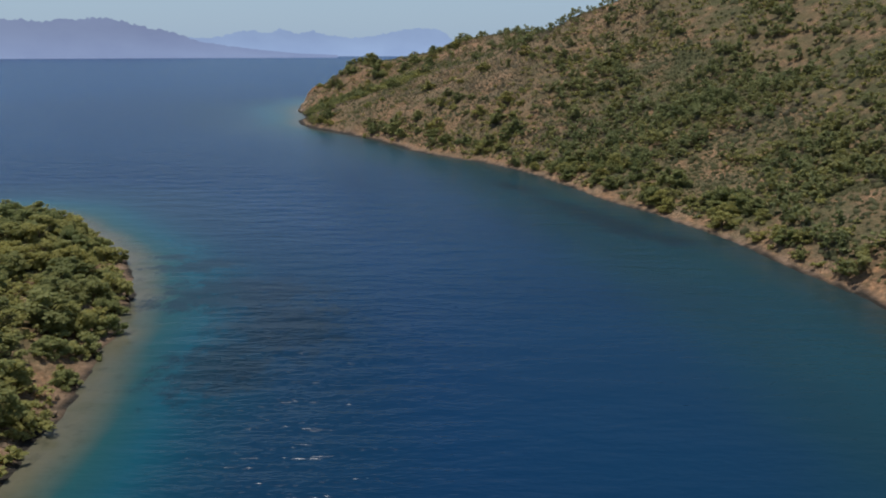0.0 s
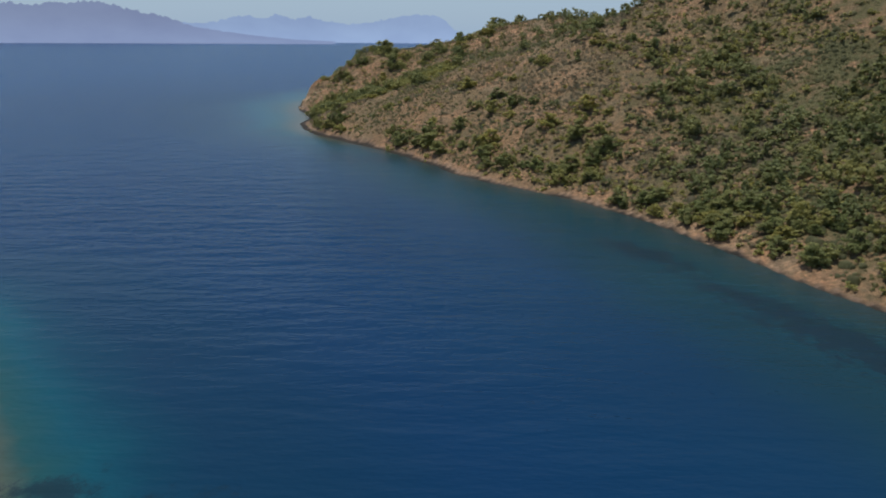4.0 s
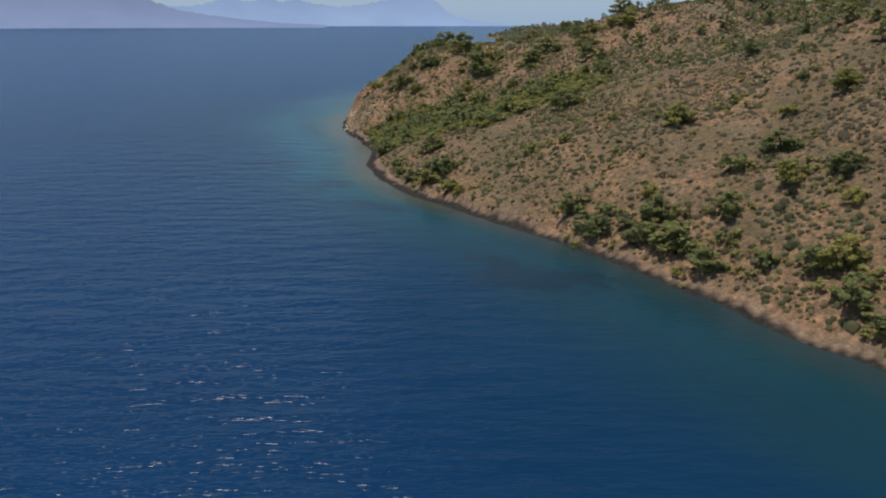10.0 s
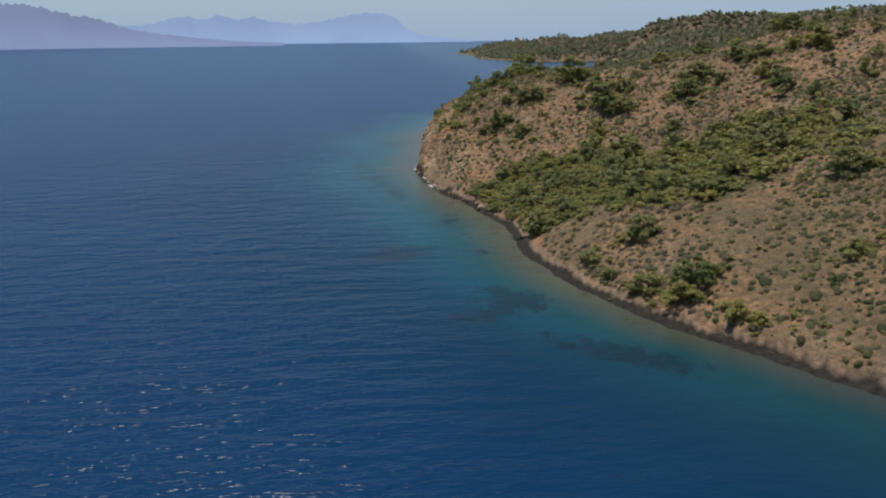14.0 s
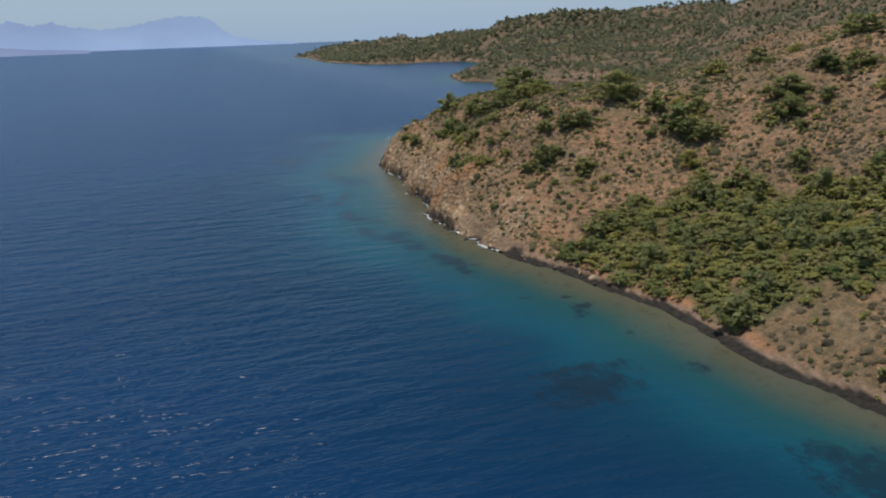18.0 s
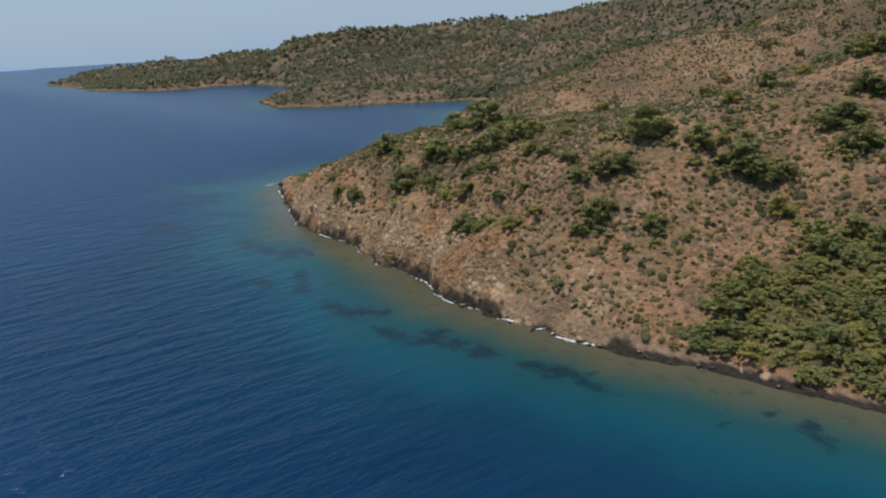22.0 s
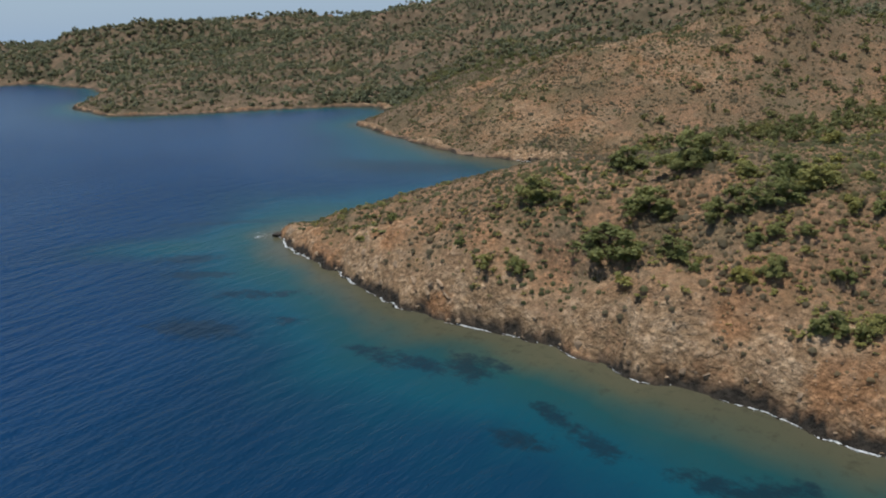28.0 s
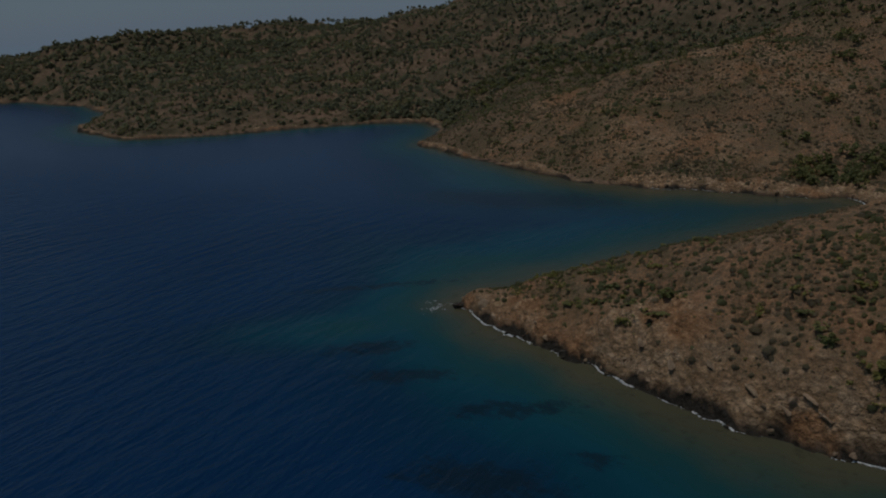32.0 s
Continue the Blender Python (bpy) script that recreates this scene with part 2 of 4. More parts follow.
# hill tops and hollows: place and height
HILLS = [(62, 95, 14.4), (95, 105, 25.8), (140, 110, 46.0), (52, 150, 4.9), (82, 150, 20.3), (125, 155, 45.7), (38, 190, 2.4), (72, 190, 20.1),
         (115, 195, 45.4), (14, 230, 0.5), (48, 232, 22.6), (95, 235, 45.7), (-10, 270, 11.4), (25, 272, 48.3), (75, 275, 59.7), (-30, 308, 27.1),
         (5, 312, 20.1), (55, 315, 32.5), (-42, 348, 3.5), (-10, 352, 31.8), (40, 352, 37.5), (-52, 390, 20.8), (-22, 392, 35.7), (30, 395, 47.8),
         (-52, 430, 48.9), (-22, 432, 17.2), (22, 435, 4.5), (-50, 470, 39.6), (-15, 470, 20.4), (22, 468, 3.2), (-45, 504, 15.6), (-15, 502, 6.2)]
HILLS_BAY = [(80, 488, 0.5), (120, 486, 0.5), (160, 498, 42.0), (72, 540, 0.5), (112, 545, 37.6), (150, 530, 47.1), (195, 500, 51.2), (105, 610, 10.0),
         (145, 610, 19.7), (200, 570, 12.0), (250, 500, 35.2), (130, 645, 20.1), (95, 440, 0.5), (160, 440, 0.5), (220, 640, 17.9), (285, 570, 25.1),
         (80, 400, 21.8), (150, 380, 20.9), (240, 420, 21.7)]
HILLS_FAR = [(195, 690, 0.5), (240, 725, 0.5), (300, 700, 29.9), (345, 650, 56.1), (110, 800, 19.0), (150, 790, 7.4), (185, 800, 3.5), (240, 810, 6.5),
         (330, 740, 60.2), (130, 860, 20.5), (190, 900, 19.7), (265, 870, 17.0), (170, 960, 27.6), (350, 1040, 10.6), (230, 1050, 27.5), (270, 1180, 61.0),
         (430, 900, 64.6), (480, 1150, 53.0), (160, 1250, 27.0), (110, 1330, 9.1), (100, 1450, 7.1), (100, 1600, 16.5), (110, 1800, 18.1), (300, 1450, 5.3),
         (400, 1700, 26.2), (560, 750, 88.6), (650, 1000, 45.1), (480, 560, 74.1), (400, 420, 63.9), (300, 330, 57.9), (200, 270, 54.0), (160, 180, 42.8),
         (200, 60, 51.7), (700, 600, 80.0), (800, 1400, 32.3)]
HOLLOWS = [(-42, 302, 6.4), (-28, 352, 5.1), (-36, 372, 2.2), (52, 128, 0.5), (-50, 362, 3.7), (-48, 332, 14.0), (-64, 394, 27.9), (-62, 417, 43.7),
         (-18, 366, 34.8), (-38, 405, 23.5), (-6, 272, 14.1), (28, 240, 28.4), (48, 242, 25.0), (62, 187, 13.2), (-56, 445, 27.5)]


def hashed(i, j, seed):
    h = (i * 374761393 + j * 668265263 + seed * 974634541) & 0xFFFFFFFF
    h = ((h ^ (h >> 13)) * 1274126177) & 0xFFFFFFFF
    return ((h ^ (h >> 16)) & 0xFFFF) / 65535.0


def rough_noise(x, y, size, seed):
    """Smooth value noise, -1 to 1."""
    x, y = x / size, y / size
    i, j = np.floor(x).astype(np.int64), np.floor(y).astype(np.int64)
    u, v = x - i, y - j
    u, v = u * u * (3 - 2 * u), v * v * (3 - 2 * v)
    a, b = hashed(i, j, seed), hashed(i + 1, j, seed)
    c, d = hashed(i, j + 1, seed), hashed(i + 1, j + 1, seed)
    return 2 * ((a * (1 - u) + b * u) * (1 - v) + (c * (1 - u) + d * u) * v) - 1


def fbm(x, y, size, seed, octaves=4):
    out, amp = 0, 1.0
    for k in range(octaves):
        out = out + amp * rough_noise(x + 17.3 * k, y - 9.1 * k, size, seed + k)
        size, amp = size * 0.48, amp * 0.52
    return out


def inland(x, y, coast):
    """Signed distance from a coast line, positive on land."""
    p = np.array(coast, float)
    d, inside = np.full(x.shape, 1e9), np.zeros(x.shape, bool)
    for (ax, ay), (bx, by) in zip(p, np.roll(p, -1, 0)):
        ex, ey = bx - ax, by - ay
        t = np.clip(((x - ax) * ex + (y - ay) * ey) / (ex * ex + ey * ey), 0, 1)
        d = np.minimum(d, np.hypot(x - ax - t * ex, y - ay - t * ey))
        if ey:
            inside ^= ((ay > y) != (by > y)) & (x < ax + (y - ay) * ex / ey)
    return np.where(inside, d, -d)


# the edge of the thicket that fills the small valley
VALLEY = [(-61, 335), (-55, 332), (-49, 327.5), (-41, 319), (-33, 312.5), (-24, 312), (-8, 318), (0, 326), (-8, 342), (-20, 352), (-32, 363), (-42, 366), (-51, 372), (-60, 371), (-67, 373), (-64, 356)]


def in_valley(x, y):
    thick = inland(x, y, VALLEY) + 3.5 * rough_noise(x, y, 11, 61) + 2.0 * rough_noise(x, y, 4, 62)
    # a patch of bare red earth above the beach
    patch = np.clip(2 * np.hypot((x + 62) / 6.5, (y - 371.5) / 4) - 1.2, 0, 1)
    return np.clip(thick / 3, 0, 0.97) * np.clip((4 - x) / 30, 0, 1) * patch


def shores(x, y):
    """Distances inland of the main coast and of the western point, with small bights and points."""
    wob = 1.9 * rough_noise(x, y, 12.0, 31) + 1.2 * rough_noise(x, y, 4.6, 32) + 0.6 * rough_noise(x, y, 1.9, 33)
    rocky = np.clip((y - 352) / 25, 0.28, 1)
    return inland(x, y, COAST + COAST_BAY) + wob * rocky + np.interp(y, [250, 330], [0.7, 0.0]), inland(x, y, COAST_WEST) + wob * 0.5


def rockiness(x, y, d):
    """How bare and rocky the slope is: the outer headland, the bay's points and the cliff foot."""
    a = np.clip((y - 368) / 22, 0, 1) * np.clip((545 - y) / 5, 0, 1) * np.clip((12 - d + 8 * rough_noise(x, y, 14, 5)) / 9, 0, 1)
    foot = np.clip((3.2 + 3 * rough_noise(x, y, 25, 14) - d) / 2.5, 0, 1) * np.clip((y - 500) / 30, 0, 1)
    band = 0.4 * np.clip(1 - np.abs(y - 283) / 16, 0, 1) * np.clip((7 - d) / 4, 0, 1) * np.clip((d - 2.2) / 0.8, 0, 1)
    return np.clip(np.maximum.reduce([a, foot, band]), 0, 1)


def ground_height(x, y):
    x, y = np.asarray(x, float), np.asarray(y, float)
    d, dw = shores(x, y)
    top, total = 0.0, 1e-12
    for hills, r in ((HOLLOWS, 17.0), (HILLS, 26.0), (HILLS_BAY, 36.0), (HILLS_FAR, 75.0)):
        for hx, hy, h in hills:
            w = np.exp(-((x - hx) ** 2 + (y - hy) ** 2) / (2 * r * r)) * 36 / r
            top, total = top + w * h, total + w
    rock = rockiness(x, y, d)
    strip = np.interp(y, [200, 260], [1.4, 2.4]) * (1 - rock)
    inner = np.maximum(d - strip, 0)
    z = top / total * (1 - np.exp(-inner / np.interp(y, [0, 640, 900, 1100], [22, 22, 34, 60])))
    z = z + np.clip(inner / 30, 0, 1) * (1.3 * fbm(x, y, 30, 3, 3)) + np.clip((inner - 18) / 120, 0, 1) * np.clip(np.maximum((y - 560) / 100, (x - 60) / 140), 0.1, 1) * (20.0 * (0.4 - np.abs(rough_noise(x, y, 115, 8))) + 11.0 * (0.38 - np.abs(rough_noise(x, y, 46, 18))))
    z = z + 0.14 * np.clip(d, 0, 3) + np.clip(inner / 5, 0, 1) * (0.16 * fbm(x, y, 4, 4, 3) + rock * (1.0 * (0.55 - np.abs(rough_noise(x + 0.5 * y, y - 0.4 * x, 6.5, 6))) + 0.9 * np.abs(rough_noise(x - 0.6 * y, y, 2.6, 7)) + 0.55 * np.abs(rough_noise(x, y + 0.5 * x, 1.25, 9)) + 0.25 * rough_noise(x, y, 0.7, 19)))
    cliff = rock * np.clip(inner / 1.2, 0, 1) * (0.6 + 0.5 * rough_noise(x, y, 6, 11)) * (1 + 0.8 * np.clip((y - 650) / 60, 0, 1) * np.clip(1 + 2 * rough_noise(x, y, 40, 12), 0.1, 1.6))
    z = z + np.where(d > 0, cliff * np.exp(-inner / 9), 0)
    z = z + np.clip((inner - 10) / 30, 0, 1) * np.clip((y - 495) / 30, 0, 1) * (4.0 * (0.36 - np.abs(rough_noise(x, y + 0.5 * x, 30, 28))) + 2.2 * (0.36 - np.abs(rough_noise(x + 0.4 * y, y, 13, 29))))
    # the brow of the orange knoll across the bay
    z = z + 3.6 * np.clip(inner / 20, 0, 1) * np.exp(-((x - 143) ** 2 + (y - 560) ** 2) / 500)
    west = np.maximum(dw - 1.3, 0)
    zw = 13.0 * (1 - np.exp(-west / 17.0)) * np.clip(1.1 - y / 150, 0.12, 1) + np.clip(west / 25, 0, 1) * 1.0 * fbm(x, y, 20, 13, 3) + 0.15 * np.clip(dw, 0, 2)
    both = np.maximum(d, dw)
    bed = -np.minimum(np.maximum(-both, 0) * 0.16, 14.0) - 0.02
    return np.where(d > 0, z + 0.05, np.where(dw > 0, zw + 0.05, bed))


def axis(*spans):
    """Coordinates with steps: (start, step, end) one after another."""
    out = []
    for a, s, b in spans:
        out.append(np.arange(a, b, s) if s > 0 else a + (b - a) * np.linspace(0, 1, int(-s), endpoint=False) ** 1)
    return np.concatenate(out)


def sheet(name, xs, ys, height, mat, attributes):
    X, Y = np.meshgrid(xs, ys)
    x, y = X.ravel(), Y.ravel()
    z = height(x, y)
    n, m = len(xs), len(ys)
    i = (np.arange(m - 1)[:, None] * n + np.arange(n - 1)[None]).ravel()
    quads = np.stack([i, i + 1, i + n + 1, i + n], 1).astype(np.int32)
    me = bpy.data.meshes.new(name)
    me.vertices.add(len(x))
    me.vertices.foreach_set("co", np.stack([x, y, z], 1).astype(np.float32).ravel())
    me.loops.add(quads.size)
    me.loops.foreach_set("vertex_index", quads.ravel())
    me.polygons.add(len(quads))
    me.polygons.foreach_set("loop_start", np.arange(0, quads.size, 4, dtype=np.int32))
    me.polygons.foreach_set("use_smooth", np.ones(len(quads), bool))
    me.update(calc_edges=True)
    for key, values in attributes(x, y, z).items():
        me.attributes.new(key, "FLOAT", "POINT").data.foreach_set("value", values.astype(np.float32))
    me.materials.append(mat)
    return new(name, me)


def gullies(x, y, d):
    """Greener folds in the hill behind the headland; dark green stands for their shade."""
    return np.clip((d - 8) / 15, 0, 0.85) * np.clip((y - 490) / 25, 0, 1) * np.clip(1.15 - 4.5 * np.abs(rough_noise(x, y + 0.5 * x, 30, 28)), 0, 1)


def ground_look(x, y, z):
    d, dw = shores(x, y)
    both = np.maximum(d, dw)
    rock = np.where(d > 0, rockiness(x, y, d), 0.35 * np.clip((6 - dw) / 3, 0, 1))
    edge = 0.6 * rough_noise(x, y, 3.0, 21)
    wet = np.clip((np.where(dw > -6, 0.7, np.where(rock > 0.4, 0.75, np.interp(y, [200, 260], [0.7, 2.0]))) + edge - both) / 0.3, 0, 1)
    beach = np.clip((np.where(dw > -6, 1.6, np.interp(y, [200, 260], [1.35, 2.9])) + 0.5 * rough_noise(x, y, 13, 22) + edge - both) / 0.5, 0, 1) * (1 - rock)
    knoll = np.clip((y - 470) / 15, 0, 1) * np.clip((x - 60) / 15, 0, 1) * np.clip((205 - x) / 15, 0, 1) * np.clip((620 - y) / 20, 0, 1)
    rock = np.maximum(rock, knoll * np.clip(0.12 + 1.3 * fbm(x, y, 26, 29, 4), 0, 0.55))
    return {"rocky": rock, "wet": wet, "beach": beach, "green": np.clip((np.where(x > 25, 275, 228) - y) / 30, 0, 1) * np.clip((both - 3) / 3, 0, 1) * np.clip(0.9 + 0.6 * rough_noise(x, y, 30, 24), 0, 1) + 0.3 * np.clip((y - 200) / 28, 0, 1) * np.clip((352 - y) / 30, 0, 1) * np.clip((both - 5) / 5, 0, 1) + gullies(x, y, d) + 0.9 * in_valley(x, y), "bank": np.clip(1.2 - np.abs(d - 3.1 - 0.5 * edge) / 0.7, 0, 1) * np.clip((y - 322) / 6, 0, 1) * np.clip((368 - y) / 6, 0, 1) * np.clip(0.7 + 1.2 * rough_noise(x, y, 8, 25), 0, 1), "far": np.clip(np.clip((y - 600) / 120, 0, 1) + np.clip((x - 200) / 100, 0, 1) + 0.55 * np.clip((y - 440) / 40, 0, 1) * np.clip((x - 45) / 25, 0, 1) * (1 - 0.75 * knoll), 0, 1)}


ground = tagged(sheet("ground", axis((-2400, -14, -300), (-300, -20, -100), (-100, 1.0, -78), (-78, 0.6, -40), (-40, 1.0, 120), (120, 2.0, 200), (200, 4.0, 420), (420, -30, 1000), (1000, -10, 2401)),
                      axis((-600, -12, -20), (-20, -14, 25), (25, 1.0, 368), (368, 0.6, 534), (534, 1.0, 560), (560, 2.0, 700), (700, 3.0, 960), (960, 7.0, 1440), (1440, -40, 2401)),
                      ground_height, GROUND, ground_look),
                "dry reddish hillside running down to a pebbly shore and seabed", "ground", kind="structure")

SHELF_Y = [-100, 120, 200, 250, 285, 320, 360, 400, 450, 500, 530, 560, 600, 700, 1000]
SHELF_W = [22, 22, 19, 15, 16, 22, 27, 32, 33, 26, 26, 26, 30, 30, 22]
# dark seagrass beds on the seabed: place, half lengths, turn in degrees
WEED = [(-80.5, 326.5, 4.6, 3.0, 10), (-79, 330.5, 5.0, 1.2, 0), (-67.4, 326.5, 1.4, 1.2, 0), (-70, 348.3, 1.8, 1.0, 40), (-71.2, 346, 1.2, 0.7, 0), (-68.3, 339, 1.2, 0.5, 60), (-67.4, 344.2, 0.7, 0.4, 0), (-68.1, 335.2, 0.7, 0.4, 0),
        (-69.2, 353, 1.7, 0.5, 20), (-74.6, 355.2, 2.2, 0.5, 10), (-84.8, 394, 1.5, 5.0, 40), (-82.5, 386.2, 1.4, 2.6, 25), (-79.6, 376, 1.6, 4.0, 25), (-78.8, 369, 1.0, 2.0, 10), (-87.6, 400, 1.2, 4.5, 5), (-88.4, 415, 1.5, 5.0, 0),
        (-88.0, 429.5, 1.3, 3.6, -15), (-85.2, 436, 1.2, 3.2, -35)]
WEED_POINT = [(-79.5, 452, 2.4, 3.6, -40), (-82.8, 459, 1.8, 4.5, 10), (-83.4, 466.5, 1.4, 3.6, 0), (-81.8, 486, 1.3, 2.4, 20), (-75.6, 499, 1.5, 6.5, 38), (-77.5, 503, 1.4, 4.0, 30), (-70, 529.5, 2.4, 5.0, 40), (-75.4, 519, 2.0, 6.0, 35), (-92, 437, 1.6, 3.0, 0),
              (-85.6, 411, 1.5, 2.2, 30), (-92, 496, 3.0, 7.0, 20), (-46, 547.5, 13, 1.2, -50), (30, 560, 9, 25, 10), (-84, 409, 1.0, 2.0, 0), (-77.5, 448.6, 1.2, 1.4, 0)]
WEED_BAY = [(-33.5, 244.6, 8.0, 3.6, -10), (-28, 246, 3.0, 1.6, 0), (-38, 252, 4.5, 1.8, -40), (-66.2, 303, 4.0, 3.6, -50), (-71, 298, 3.6, 1.6, 0), (-58, 286, 6.5, 2.2, -35), (-53.6, 281.8, 3.0, 1.6, -30), (-68, 307, 2.2, 2.0, 0), (-83, 396, 2, 1.5, 0),
            (34.0, 115, 2.6, 6.0, 40), (29.5, 123, 3.4, 8.0, 26), (26, 132, 3.0, 8.0, 30), (22, 143, 2.0, 8.0, 30), (15, 162, 2.4, 8.0, 30), (-29, 84, 5.0, 2.6, 10), (-24, 87.5, 8.0, 5.5, -15), (-20.5, 65, 4.2, 6.0, 0), (-33, 99.5, 5.0, 2.4, 20), (-38, 104, 2.6, 1.4, 0), (-17, 76, 5.5, 7.0, 0)]


def sea_height(x, y):
    far = np.hypot(x + 60, y - 200)
    return 7.0 * np.clip((far - 2300) / 2500, 0, 1) ** 2


def sea_look(x, y, z):
    d, dw = shores(x, y)
    out = np.maximum(-np.maximum(d, dw), 0)
    bay = 1 + 0.8 * np.clip((x + 48) / 22, 0, 1) * np.clip((y - 478) / 12, 0, 1) * np.clip((640 - y) / 60, 0, 1)
    shelf = np.minimum(np.maximum(-d, 0) / (np.interp(y, SHELF_Y, SHELF_W) * bay), np.maximum(-dw, 0) / 13.0)
    # the sandy spit that runs on from the outer point
    spit = np.hypot((x + 62 + 0.6 * (y - 535)) / 13, (y - 537) / 22)
    shelf = np.where(spit < 1.6, np.minimum(shelf, 0.5 + 0.5 * np.clip(spit, 0, 1.6) ** 2), shelf)
    shelf = shelf + 0.13 * np.clip((y - 545) / 40, 0, 1)
    weed = np.zeros_like(x)
    for wx, wy, a, b, turn in WEED + WEED_POINT + WEED_BAY:
        c, s = math.cos(radians(turn)), math.sin(radians(turn))
        p, q = (x - wx) * c + (y - wy) * s, -(x - wx) * s + (y - wy) * c
        weed = np.maximum(weed, np.clip(1.25 - 0.52 * np.hypot(p / a, q / b), 0, 1))
    open_sea = np.clip(out / 60, 0, 1) * np.clip((-x + 60) / 120, 0.25, 1)
    gusty = np.clip((105 - y) / 35, 0, 1) * np.clip((-dw - 3) / 10, 0, 1) * np.clip((20 - x) / 30, 0, 1)
    open_sea = np.maximum(open_sea, 0.7 * gusty)
    return {"shelf": shelf, "weed": weed, "gusty": gusty, "murky": np.clip((310 - y) / 50, 0, 1) * np.clip((d - dw) / 8, 0, 1), "open": open_sea, "deep": np.maximum(np.clip((out - 22) / 240, 0, 1) ** 0.7, 0.6 * np.clip((y - 455) / 50, 0, 1) * np.clip((shelf - 0.7) / 0.8, 0, 1)),
            "sand": 0.5 * np.clip(1.1 + dw / 3.6, 0, 1) * np.clip((y - 15) / 20, 0, 1) * np.clip((128 - y) / 10, 0, 1)}


sea = tagged(sheet("water", axis((-4700, -30, -800), (-800, -40, -110), (-110, 1.8, 80), (80, 3.0, 225), (225, -20, 700), (700, -12, 4701)),
                   axis((-3000, -12, -100), (-100, -20, 25), (25, 1.8, 560), (560, 3.0, 940), (940, 7.0, 1430), (1430, -30, 4901)),
                   sea_height, WATER, sea_look),
             "deep blue rippled sea, turquoise over its shallow sandy shelf", "sea", kind="structure")


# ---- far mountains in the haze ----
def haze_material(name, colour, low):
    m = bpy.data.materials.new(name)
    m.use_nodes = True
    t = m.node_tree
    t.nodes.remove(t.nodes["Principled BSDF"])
    # no lamp: distance haze put into a glowing colour, paler towards the foot
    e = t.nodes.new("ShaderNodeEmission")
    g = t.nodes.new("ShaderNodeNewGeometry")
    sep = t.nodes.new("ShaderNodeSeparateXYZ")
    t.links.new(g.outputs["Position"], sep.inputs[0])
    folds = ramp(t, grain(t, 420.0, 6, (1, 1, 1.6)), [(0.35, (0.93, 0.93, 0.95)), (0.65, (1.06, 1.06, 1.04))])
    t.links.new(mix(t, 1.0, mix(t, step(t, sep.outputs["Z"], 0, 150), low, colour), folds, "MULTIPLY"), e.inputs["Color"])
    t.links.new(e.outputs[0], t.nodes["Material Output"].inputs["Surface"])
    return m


def range_of_hills(name, far, skyline, mat, label):
    """A range far off: headings in degrees to the right of +y, heights in metres, with a foot in the sea and a back slope."""
    heads = np.arange(skyline[0][0], skyline[-1][0] + 0.01, 0.12)
    tops = np.interp(heads, [a for a, _ in skyline], [h for _, h in skyline])
    verts, faces = [], []
    for k, (a, h) in enumerate(zip(np.radians(heads), tops)):
        h = max(h + 0.05 * h * float(rough_noise(np.array([a * 400.0]), np.array([far * 1.0]), 1.0, 41)[0]), 4.0)
        for dist, z in ((far - 160, -30.0), (far - 90, 0.25 * h), (far - 30, 0.75 * h), (far, h), (far + 120, 0.3 * h)):
            verts.append((-60 + dist * math.sin(a), 200 + dist * math.cos(a), z + (10 if z > 0 else 0)))
        if k:
            for j in range(4):
                b = 5 * k + j
                faces.append((b - 5, b, b + 1, b - 4))
    me = bpy.data.meshes.new(name)
    me.from_pydata(verts, [], faces)
    me.polygons.foreach_set("use_smooth", [True] * len(faces))
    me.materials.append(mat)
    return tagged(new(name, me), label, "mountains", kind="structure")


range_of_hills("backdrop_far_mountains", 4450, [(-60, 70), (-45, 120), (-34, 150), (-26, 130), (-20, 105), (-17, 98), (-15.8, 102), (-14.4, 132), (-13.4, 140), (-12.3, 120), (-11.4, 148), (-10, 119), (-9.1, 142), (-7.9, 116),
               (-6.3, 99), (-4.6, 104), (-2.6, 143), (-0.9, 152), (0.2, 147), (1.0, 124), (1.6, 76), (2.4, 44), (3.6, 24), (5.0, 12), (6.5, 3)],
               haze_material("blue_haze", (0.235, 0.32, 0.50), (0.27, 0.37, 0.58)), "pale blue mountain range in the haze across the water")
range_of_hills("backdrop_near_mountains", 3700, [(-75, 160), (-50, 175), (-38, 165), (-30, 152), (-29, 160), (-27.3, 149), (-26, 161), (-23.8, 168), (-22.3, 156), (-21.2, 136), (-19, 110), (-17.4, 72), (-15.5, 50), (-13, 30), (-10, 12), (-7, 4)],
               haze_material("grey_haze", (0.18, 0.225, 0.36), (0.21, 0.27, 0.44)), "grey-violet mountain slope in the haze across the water")


